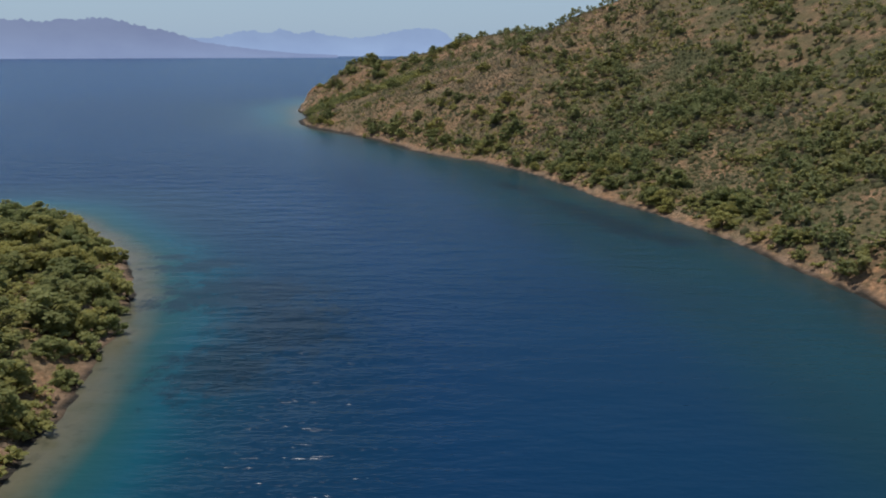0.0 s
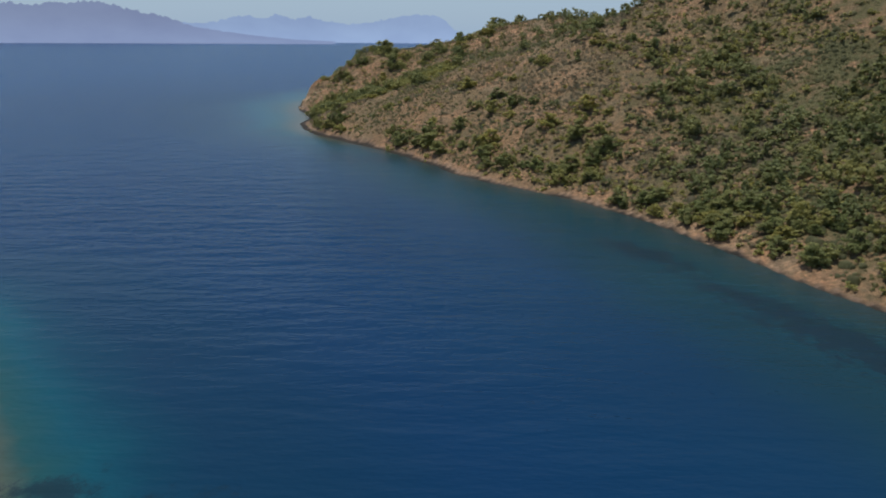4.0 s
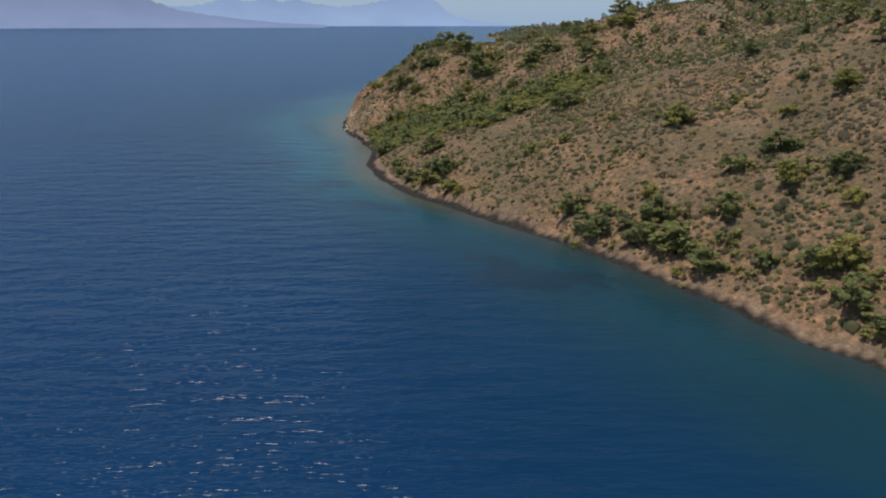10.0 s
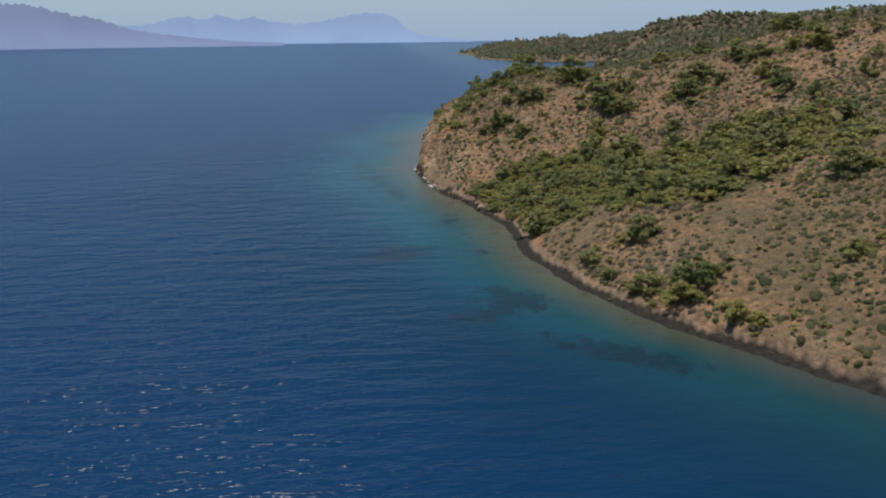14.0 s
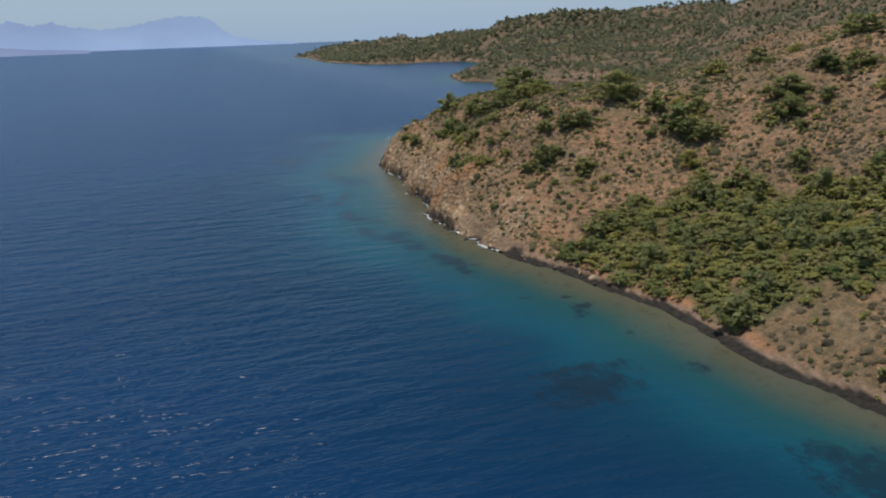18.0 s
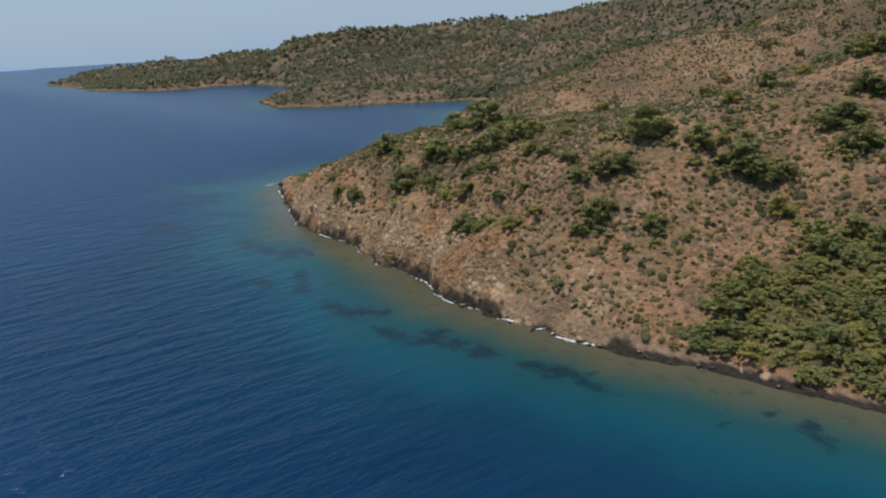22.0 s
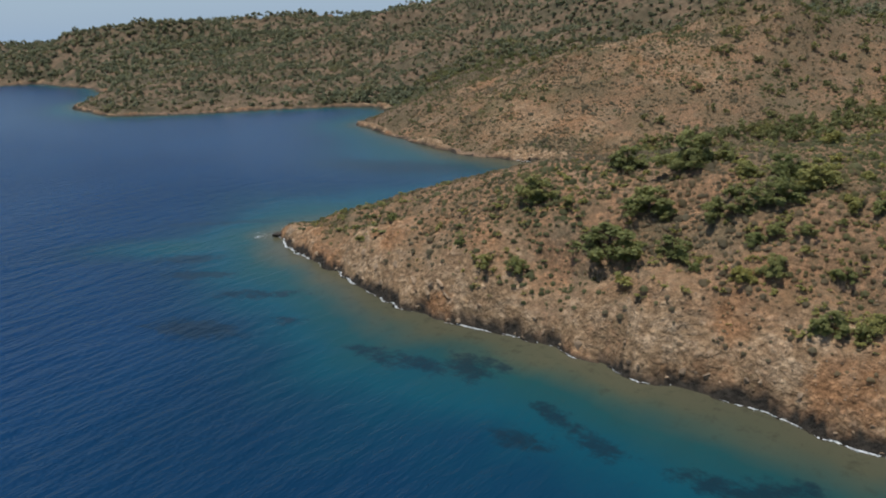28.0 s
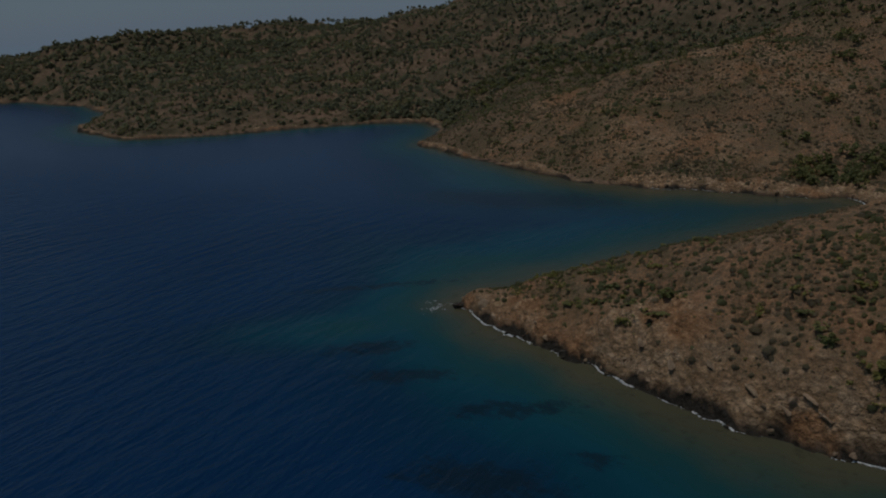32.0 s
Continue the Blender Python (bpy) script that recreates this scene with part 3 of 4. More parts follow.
# ---- plants ----
def foliage(name, dark, light, far=False):
    m, t, b = material(name, 0.75, 0.25)
    g = t.nodes.new("ShaderNodeNewGeometry")
    o = t.nodes.new("ShaderNodeObjectInfo")
    leaf = ramp(t, g.outputs["Random Per Island"], [(0.0, dark), (0.55, tuple((a + b_) / 2 for a, b_ in zip(dark, light))), (1.0, light)])
    whole = grain(t, 11.0, 2) if far else o.outputs["Random"]
    tint = ramp(t, whole, [(0.25 if far else 0.0, (0.72, 0.8, 0.78)), (0.5, (1.0, 1.0, 1.0)), (0.75 if far else 1.0, (1.3, 1.16, 0.95))])
    col = mix(t, 1.0, leaf, tint, "MULTIPLY")
    t.links.new(col, b.inputs["Base Color"])
    thin = t.nodes.new("ShaderNodeBsdfTranslucent")
    t.links.new(col, thin.inputs["Color"])
    both = t.nodes.new("ShaderNodeMixShader")
    both.inputs[0].default_value = 0.58
    t.links.new(b.outputs[0], both.inputs[1])
    t.links.new(thin.outputs[0], both.inputs[2])
    t.links.new(both.outputs[0], t.nodes["Material Output"].inputs["Surface"])
    return m


PINE = foliage("pine_needles", (0.225, 0.235, 0.088), (0.40, 0.40, 0.155))
MAQUIS = foliage("maquis_leaves", (0.235, 0.245, 0.09), (0.42, 0.415, 0.158))
WOOD = foliage("slope_wood", (0.19, 0.202, 0.084), (0.34, 0.345, 0.145), True)
# far trees' leaf colour is paler and greyer, with distance haze put in
HAZED_WOOD = foliage("far_wood", (0.19, 0.20, 0.118), (0.30, 0.305, 0.18), True)
SCRUB = foliage("low_scrub", (0.145, 0.122, 0.072), (0.265, 0.218, 0.135), True)
GREEN_SCRUB = foliage("green_scrub", (0.118, 0.12, 0.056), (0.22, 0.215, 0.104), True)


def bark_material():
    m, t, b = material("pine_bark", 0.95, 0.1)
    t.links.new(ramp(t, grain(t, 0.3, 5, (1, 1, 0.25)), [(0.35, (0.05, 0.036, 0.026)), (0.65, (0.15, 0.11, 0.08))]), b.inputs["Base Color"])
    return m


BARK = bark_material()


def mesh_of(name, verts, faces, mat, smooth=False):
    me = bpy.data.meshes.new(name)
    me.from_pydata([tuple(v) for v in verts], [], [tuple(f) for f in faces])
    if smooth:
        me.polygons.foreach_set("use_smooth", [True] * len(me.polygons))
    me.materials.append(mat)
    return me


def crown_shape(rng, lobes, leaves, leaf, low, high, lean=0.0):
    """Leaf sprays on the skins of many uneven lobes, for a crown one metre wide."""
    verts, quads = [], []
    for k in range(lobes):
        a = rng.uniform(0, 2 * math.pi)
        r = 0.42 * math.sqrt(rng.uniform(0.0, 1.0))
        a, r = a + 0.5 * math.sin(2 * a + lobes), r * (0.85 + 0.3 * math.sin(3 * a + leaves))
        h = rng.uniform(low, high - 0.5 * (r / 0.42) ** 1.6 * (high - low))
        centre = np.array([r * math.cos(a) + lean * h, r * math.sin(a) - 0.4 * lean * h, h])
        size = rng.uniform(0.06, 0.14) * (1.1 - 0.4 * r)
        for _ in range(leaves):
            w = rng.normal(size=3)
            w[2] = w[2] * 0.9 + 0.25
            w /= np.linalg.norm(w)
            p = centre + w * size * np.array([1.0, 1.0, 0.72]) * rng.uniform(0.55, 1.15)
            n = w + rng.normal(size=3) * 0.42 + np.array([0, 0, 0.85])
            n /= np.linalg.norm(n)
            u = np.cross(n, rng.normal(size=3))
            u /= np.linalg.norm(u) + 1e-9
            v = np.cross(n, u)
            s = leaf * rng.uniform(0.6, 1.35)
            b = len(verts)
            verts += [p - u * s, p + v * s * 0.6 - n * s * 0.15, p + u * s * 1.1, p - v * s * 0.55]
            quads.append((b, b + 1, b + 2, b + 3))
    return verts, quads


def trunk_shape(rng, height, radius, limbs):
    """A tapered, slightly crooked trunk with limbs that rise into the crown."""
    verts, faces = [], []

    def stem(path, radii, sides=6):
        base = len(verts)
        for (x, y, z), r in zip(path, radii):
            for k in range(sides):
                verts.append((x + r * math.cos(2 * math.pi * k / sides), y + r * math.sin(2 * math.pi * k / sides), z))
        for j in range(len(path) - 1):
            for k in range(sides):
                a, b = base + j * sides + k, base + j * sides + (k + 1) % sides
                faces.append((a, b, b + sides, a + sides))

    dx, dy = rng.uniform(-0.05, 0.05, 2)
    stem([(0, 0, -0.12), (dx * 0.4, dy * 0.4, height * 0.35), (dx, dy, height * 0.7), (dx * 1.3, dy * 1.2, height)], [radius * 1.35, radius, radius * 0.75, radius * 0.35])
    for k in range(limbs):
        a, h = rng.uniform(0, 2 * math.pi), height * rng.uniform(0.3, 0.75)
        l = rng.uniform(0.18, 0.34)
        c, s = math.cos(a), math.sin(a)
        stem([(dx * 0.7, dy * 0.7, h), (dx + c * l * 0.5, dy + s * l * 0.5, h + l * 0.35), (dx + c * l, dy + s * l, h + l * 0.85)], [radius * 0.5, radius * 0.35, radius * 0.12], 4)
    return verts, faces


def plant_kinds(name, count, seed, crown, trunk, leafs):
    """A few plants of one kind, one metre wide, each with its trunk and its crown."""
    made = []
    for k in range(count):
        rng = np.random.default_rng(seed + k)
        root = new(name)
        root.empty_display_size = 0.2
        for part_name, shape, mat in (("trunk", trunk_shape(rng, *trunk), BARK), ("crown", crown_shape(rng, *crown), leafs)):
            ob = new(part_name, mesh_of(part_name, *shape, mat))
            ob.parent = root
        made.append(root)
    return made


def standing(x, y, width, tall, rng, sink=0.03):
    z = float(ground_height(np.array([x]), np.array([y]))[0])
    u = rng.uniform(0.85, 1.3)
    return pose(x, y, z - sink * width, rng.uniform(-4, 4), rng.uniform(-4, 4), rng.uniform(0, 360)) @ Matrix.Diagonal((width * u, width / u, width * tall, 1))


# single trees and bushes: place and width of crown
TREES_WOOD_EDGE = [(15.6, 204.4, 3.8), (10.1, 206.1, 4.5), (17.2, 209.3, 4.7), (12.8, 209.8, 5.4), (9.5, 211.3, 3.1), (19.5, 211.6, 5.6), (6.7, 214.6, 4), (4.4, 217.1, 3.2), (19.7, 218.3, 3.4),
    (15.6, 219.9, 6.3), (0.8, 220.4, 4.9), (22.8, 224, 2.7), (10.7, 227.8, 5.3), (18.8, 228.3, 5.9), (-3.1, 228.5, 5.6), (23.5, 231.6, 2.8), (7.1, 232.5, 3.2), (-1.7, 233.1, 5.8),
    (-7.6, 239, 3.7), (3.7, 242.1, 3.9), (-13.1, 242.4, 4.7), (9, 242.7, 3.4), (16.4, 243.6, 1.4), (36.2, 244.1, 4.3), (5.3, 247.9, 4.5), (-15, 248.9, 6.9), (-8.3, 250.6, 5),
    (-0.3, 251, 5.1)]
TREES_SOUTH_SLOPE = [(32.5, 253.1, 2.8), (-17.8, 253.4, 5.1), (-15.1, 256.1, 5.2), (30, 258.1, 4), (34.8, 258.4, 3.5), (2, 259.3, 5.4), (-23.7, 260.9, 5.4), (-15, 262, 3.3), (-21, 262.8, 3.8),
    (27.9, 263.7, 4.7), (14.4, 267.2, 5.2), (6.3, 267.4, 3.4), (-24.9, 267.5, 5), (12.3, 276.6, 2.5), (-16.5, 278.3, 2.2), (29.9, 278.6, 4.5), (3.5, 281, 3.1), (-5.3, 281.9, 6.4),
    (-41.5, 288.1, 2.7), (-32.5, 289.2, 1.9), (-43.1, 290.5, 4), (-22.6, 290.8, 3.1), (-13.8, 291.7, 2.6), (-28.1, 292.5, 3.7), (-46.8, 295.9, 4.8), (-44.6, 297.9, 5.6), (-49.5, 300.9, 4.2),
    (-52.4, 307.3, 2.6), (-16.3, 308.1, 2.1)]
TREES_RED_SPUR = [(-19.3, 309.3, 5.7), (-53.4, 313.4, 3.9), (-46.1, 314, 5.5), (-16.7, 335.8, 6.2), (-10.5, 336.2, 6.3), (-4.5, 345.3, 4.6), (-19.6, 348.6, 5.5), (-15.6, 350.7, 2.3), (-5.8, 356.1, 4.8),
    (-24.7, 360.5, 4.9), (-5.3, 361.5, 5.6), (-32.6, 363.9, 5.7), (6.4, 364.1, 7.1), (-38.5, 366.2, 6.4), (-18.8, 366.6, 3.1), (-16, 366.7, 2.1), (3.3, 368.9, 4.6), (-11.3, 369.6, 4.4),
    (-17.7, 371.7, 6.3), (-1.7, 372.9, 5.3), (-35.5, 373.6, 4.4), (-13.6, 377, 7.7), (-5, 377.3, 6.8), (-29.2, 377.5, 6.1), (-48.6, 380.1, 2.3), (-32, 382.5, 9.1), (-50.3, 384.4, 4.2),
    (10, 384.4, 7.7)]
TREES_RIDGE = [(-56.2, 384.4, 1.9), (-36.8, 384.7, 3), (-26.3, 385.6, 4.3), (-28.5, 388.6, 3.2), (-31.7, 390.6, 6.3), (-57.4, 391.8, 4.3), (-4.7, 392, 3.1), (-54.1, 392.1, 5.8), (2.1, 393.4, 3.8),
    (-4.5, 396, 5), (-45, 396, 4.6), (-14.4, 397, 4.8), (-47.4, 397.6, 4.6), (-35.5, 398.3, 8), (-51.3, 399, 4), (-58.4, 401.7, 3), (-63.1, 402.6, 3.9), (-49.1, 403.7, 3.7),
    (-56.3, 406.8, 3.1), (-64.7, 406.9, 3.7), (-65.6, 407.9, 3), (-48.8, 410, 3.4), (-65.8, 411.6, 4.5), (-57.7, 412, 3.2), (-40.5, 413.3, 2.7), (-49.3, 413.5, 3.3), (-52.2, 413.8, 1.7),
    (-29.9, 414.5, 1.8), (-54.7, 417.3, 2.9)]
TREES_HEADLAND = [(-45.5, 418.2, 6.9), (-34.2, 418.4, 2.8), (-59.1, 419.6, 4.4), (-54.2, 420.8, 3.3), (-40.7, 421.5, 3.7), (-21.9, 421.6, 4), (-50.4, 422.4, 5.9), (-60.8, 422.8, 3.9), (-43.3, 423.1, 5.4),
    (-55.6, 423.2, 3.3), (-51.8, 426.3, 4.2), (-48.4, 428.3, 3.5), (-43, 428.5, 4.1), (-59.8, 429.3, 2.4), (-52.4, 429.7, 4.8), (-36.6, 433.3, 5.1), (-57, 433.4, 5.4), (-40.8, 437.7, 8.9),
    (-50.8, 439.5, 7.1), (-51.2, 442.5, 3.6), (-56.9, 443.2, 10.4), (-39.7, 448.4, 7), (-62.4, 455.4, 4), (-51.4, 458.4, 7.1), (-63.8, 460.7, 3.6), (-61.6, 466.6, 2.3), (-53, 488.4, 2.7),
    (-56.5, 493.4, 2.4), (-42.6, 511.5, 1.9)]
TREES = TREES_WOOD_EDGE + TREES_SOUTH_SLOPE + TREES_RED_SPUR + TREES_RIDGE + TREES_HEADLAND

def along(x, y, line):
    d = np.full(np.shape(x), 1e9)
    for (ax, ay), (bx, by) in zip(line, line[1:]):
        t = np.clip(((x - ax) * (bx - ax) + (y - ay) * (by - ay)) / ((bx - ax) ** 2 + (by - ay) ** 2), 0, 1)
        d = np.minimum(d, np.hypot(x - ax - t * (bx - ax), y - ay - t * (by - ay)))
    return d


def strewn(seed, x0, x1, y0, y1, gap, chance):
    """Places on an uneven grid, kept where chance(x, y, inland, inland of the western point) is high."""
    rng = np.random.default_rng(seed)
    X, Y = np.meshgrid(np.arange(x0, x1, gap), np.arange(y0, y1, gap))
    x = X.ravel() + rng.uniform(-0.48, 0.48, X.size) * gap
    y = Y.ravel() + rng.uniform(-0.48, 0.48, X.size) * gap
    d, dw = shores(x, y)
    keep = rng.uniform(0, 1, x.size) < chance(x, y, d, dw)
    return x[keep], y[keep], rng


# bare patches in the southern wood: place and radius
CLEARINGS = [(50, 149, 8), (49.5, 139, 6), (60, 158, 7), (68, 159, 8), (60, 224, 8), (67, 218, 7), (19, 242, 9), (32, 238, 7), (0, 234, 6), (8, 231, 6), (81, 236, 10), (39, 155, 4), (57, 108, 6), (60, 97, 5)]


def bare(x, y):
    """0 in the clearings, 1 outside them."""
    keep = np.ones(np.shape(x))
    wob = 0.25 * rough_noise(x, y, 5, 52)
    for cx, cy, r in CLEARINGS:
        keep = np.minimum(keep, np.clip(2.2 * (np.hypot((x - cx) / r, (y - cy) / (1.2 * r)) + wob - 0.55), 0.04, 1))
    return keep


def south_wood(x, y, d, dw):
    dense = np.clip(1.35 - np.hypot((x - 47) / 30, (y - 188) / 30), 0, 0.8)
    thick = np.clip(1.0 * fbm(x, y, 26, 51, 3) + 0.42 + dense - 0.3 * np.clip((y - 215) / 30, 0, 1), 0.08, 1) * np.where((y > 203) & (x < 32), np.where(d < 20, 0.4, 0.12), 1.0)
    return np.where((d > 1.9) & (y < 262), thick * bare(x, y), 0)


def headland_pines(x, y, d, dw):
    return np.where((d > 52) & (y > 238) & (y < 470) & (x < 70), 0.16 + 0.4 * np.clip((d - 60) / 30, 0, 1) + 0.35 * np.clip((330 - y) / 40, 0, 1), 0) * (inland(x, y, VALLEY) < -2)


pine_kinds = plant_kinds("pine_tree", 7, 100, (46, 60, 0.036, 0.06, 0.8), (0.6, 0.026, 6), PINE)
bush_kinds = plant_kinds("maquis_bush", 6, 200, (32, 48, 0.042, 0.03, 0.5), (0.3, 0.018, 5), MAQUIS)
for k in pine_kinds:
    tagged(k, "rounded dark green pine on the dry slope", "tree", "pines of the coast")
for k in bush_kinds:
    tagged(k, "low spreading green maquis bush on the hillside", "bush", "bushes of the coast")
pine_spots, bush_spots, wood_spots = [], [], []
for x, y, w in TREES:
    (pine_spots if w > 4.1 else bush_spots).append((x, y, w * 1.08))
x, y, rng = strewn(1, -100, -27, 24, 142, 3.7, lambda x, y, d, dw: np.where((dw > 1.0) & (x > -0.62 * y - 14), 0.97, 0))
dw = shores(x, y)[1]
for a, b, c in zip(x, y, dw):
    small = np.clip(0.62 + c / 14, 0.4, 1) * np.clip((152 - b) / 34, 0.45, 1)
    (pine_spots if c > 4 else bush_spots).append((a, b, rng.uniform(4.4, 7.0) * small))
x, y, rng = strewn(2, -30, 150, 30, 262, 3.3, south_wood)
d = shores(x, y)[0]
for k in np.argsort(d + 0.25 * np.abs(y - 150)):
    (pine_spots if len(pine_spots) < 285 else wood_spots).append((x[k], y[k], rng.uniform(2.8, 5.6)))
x, y, rng = strewn(3, -70, 90, 238, 470, 6.5, headland_pines)
wood_spots += [(a, b, rng.uniform(3.0, 6.0)) for a, b in zip(x, y)]
x, y, rng = strewn(4, -68, 20, 318, 385, 2.5, lambda x, y, d, dw: np.where(d > 2.7, in_valley(x, y), 0))
low_spots = []
wood_spots += [(a, b, rng.uniform(4.0, 6.5)) for a, b in zip(x, y) if rng.uniform() < 0.13]
for a, b in sorted(zip(x, y)):
    (bush_spots if len(bush_spots) < 290 else low_spots).append((a, b, rng.uniform(2.0, 5.2)))
rng = np.random.default_rng(7)
for spots, kinds, tall in ((pine_spots, pine_kinds, 0.72), (bush_spots, bush_kinds, 0.9)):
    for n, (x, y, w) in enumerate(spots):
        kind = kinds[n % len(kinds)]
        low = 0.62 if inland(np.array([x]), np.array([y]), VALLEY)[0] > 0 else 1.0
        m = standing(x, y, w, low * tall * rng.uniform(0.85, 1.15), rng)
        if n < len(kinds):
            kind.matrix_basis = m
            kind.scale = m.to_scale()
        else:
            made = copy_thing(kind, Matrix.Identity(4))
            made.matrix_basis = m


def strewn_mesh(name, shapes, spots, mat, label, category, seed, tall=(0.8, 1.1), sink=0.02):
    """Many small plants or stones joined into one mesh. spots: rows of x, y, width."""
    rng = np.random.default_rng(seed)
    spots = np.array(spots, float)
    z = ground_height(spots[:, 0], spots[:, 1])
    all_v, all_f, base = [], [], 0
    pick = rng.integers(0, len(shapes), len(spots))
    for k, (v, f) in enumerate(shapes):
        v, f = np.array(v, float), np.array(f, np.int64)
        p, h = spots[pick == k], z[pick == k]
        if not len(p):
            continue
        a = rng.uniform(0, 2 * math.pi, len(p))
        c, s, w = np.cos(a), np.sin(a), p[:, 2]
        t = w * rng.uniform(*tall, len(p))
        vx = p[:, :1] + w[:, None] * (c[:, None] * v[:, 0] - s[:, None] * v[:, 1])
        vy = p[:, 1:2] + w[:, None] * (s[:, None] * v[:, 0] + c[:, None] * v[:, 1])
        vz = (h - sink * w)[:, None] + t[:, None] * v[:, 2]
        all_v.append(np.stack([vx, vy, vz], -1).reshape(-1, 3))
        all_f.append((f[None] + (np.arange(len(p)) * len(v))[:, None, None]).reshape(-1, f.shape[1]) + base)
        base += len(p) * len(v)
    v, f = np.concatenate(all_v).astype(np.float32), np.concatenate(all_f).astype(np.int32)
    me = bpy.data.meshes.new(name)
    me.vertices.add(len(v))
    me.vertices.foreach_set("co", v.ravel())
    me.loops.add(f.size)
    me.loops.foreach_set("vertex_index", f.ravel())
    me.polygons.add(len(f))
    me.polygons.foreach_set("loop_start", np.arange(0, f.size, f.shape[1], dtype=np.int32))
    me.update(calc_edges=True)
    me.materials.append(mat)
    return tagged(new(name, me), label, category, kind="stuff")


wood_rng = np.random.default_rng(31)
near_wood = [crown_shape(np.random.default_rng(300 + k), 13, 15, 0.075, 0.1, 0.75) for k in range(5)]
far_wood = [crown_shape(np.random.default_rng(320 + k), 5, 5, 0.22, 0.08, 0.62) for k in range(6)]
low_wood = [crown_shape(np.random.default_rng(330 + k), 9, 9, 0.1, 0.08, 0.6) for k in range(6)]


def cushion_shape(rng):
    """A low, lumpy cushion one metre wide."""
    verts, faces, sides = [], [], 6
    for r, h in ((0.5, -0.05), (0.4, 0.3)):
        for k in range(sides):
            a, q = 2 * math.pi * (k + rng.uniform(-0.3, 0.3)) / sides, r * rng.uniform(0.72, 1.2)
            verts.append((q * math.cos(a), q * math.sin(a), h * rng.uniform(0.75, 1.3)))
    verts.append((rng.uniform(-0.08, 0.08), rng.uniform(-0.08, 0.08), 0.47))
    for k in range(sides):
        a, b = k, (k + 1) % sides
        faces += [(a, b, b + sides), (a, b + sides, a + sides), (a + sides, b + sides, 2 * sides)]
    return verts, faces


tufts = [cushion_shape(np.random.default_rng(340 + k)) for k in range(10)]

under = np.random.default_rng(33)
for tx, ty, w in TREES:
    for k in range(under.integers(3, 8)):
        a, r = under.uniform(0, 2 * math.pi), w * under.uniform(0.35, 1.05)
        low_spots.append((tx + r * math.cos(a), ty + r * math.sin(a), w * under.uniform(0.22, 0.5)))
x, y, rng = strewn(8, -100, -27, 20, 142, 2.1, lambda x, y, d, dw: np.where((dw > 0.7) & (x > -0.62 * y - 16), 0.9, 0))
low_spots += [(a, b, rng.uniform(1.8, 3.4)) for a, b in zip(x, y)]
x, y, rng = strewn(10, -25, 140, 60, 272, 2.3, lambda x, y, d, dw: np.where(d > 1.7, np.clip(0.8 + fbm(x, y, 22, 53, 3) - np.clip((y - 190) / 60, 0, np.where(x > 32, 0.3, 0.7)), 0, 0.95) * bare(x, y), 0) + np.where((d > 2.2) & (d < 13 + 5 * rough_noise(x, y, 14, 58)) & (y > 165) & (y < 226), 0.8, 0))
low_spots += [(a, b, rng.uniform(1.2, 3.1)) for a, b in zip(x, y)]
x, y, rng = strewn(9, -70, 70, 236, 520, 3.2, lambda x, y, d, dw: np.where(d > 4, np.clip(0.2 + 0.25 * np.clip((345 - y) / 20, 0, 1) * np.clip((d - 18) / 20, 0, 1) + 0.65 * fbm(x, y, 22, 54, 4), 0, 0.8), 0))
low_spots += [(a, b, rng.uniform(0.9, 2.4)) for a, b in zip(x, y)]
x, y, rng = strewn(20, -68, 20, 318, 385, 1.6, lambda x, y, d, dw: np.where(d > 2.5, in_valley(x, y), 0))
low_spots += [(a, b, rng.uniform(1.4, 2.9)) for a, b in zip(x, y)]
# the west point's wood behind its first trees, the slope's wood, and the green valley behind the headland
x, y, rng = strewn(11, -325, -18, -262, 130, 7.5, lambda x, y, d, dw: np.where((dw > 3) & (x <= -0.62 * y - 14), 0.9, 0))
wood_spots += [(a, b, rng.uniform(6, 9.5)) for a, b in zip(x, y)]
x, y, rng = strewn(12, 56, 260, 395, 505, 3.6, lambda x, y, d, dw: np.where((d > 5) & (along(x, y, [(60, 484), (76, 488), (90, 474), (112, 458), (126, 442), (170, 425)]) < 9 + 5 * rough_noise(x, y, 25, 71)), 0.95, np.where(d > 8, 0.13, 0)))
wood_spots += [(a, b, rng.uniform(3.6, 6.2)) for a, b in zip(x, y)]
x, y, rng = strewn(13, 55, 300, 480, 690, 6.5, lambda x, y, d, dw: np.where(d > 4, 0.1 + 0.55 * gullies(x, y, d) + 0.3 * np.clip((y - 590) / 60, 0, 1) + 0.4 * np.clip((x - 190) / 60, 0, 1), 0))
wood_spots += [(a, b, rng.uniform(1.6, 4.4)) for a, b in zip(x, y)]
x, y, rng = strewn(29, 198, 300, 505, 690, 4.6, lambda x, y, d, dw: np.where(d > 10, np.clip(0.6 + 0.5 * fbm(x, y, 30, 72, 3), 0.1, 0.9), 0))
wood_spots += [(a, b, rng.uniform(2.2, 5.0)) for a, b in zip(x, y)]
strewn_mesh("thicket", low_wood, low_spots, MAQUIS, "dense yellow-green thicket in the valley and under the trees", "thicket", 46, (0.6, 0.9))
strewn_mesh("pine_wood", near_wood, wood_spots, WOOD, "scattered green pines and thickets on the slopes", "woodland", 41, (0.7, 1.0))

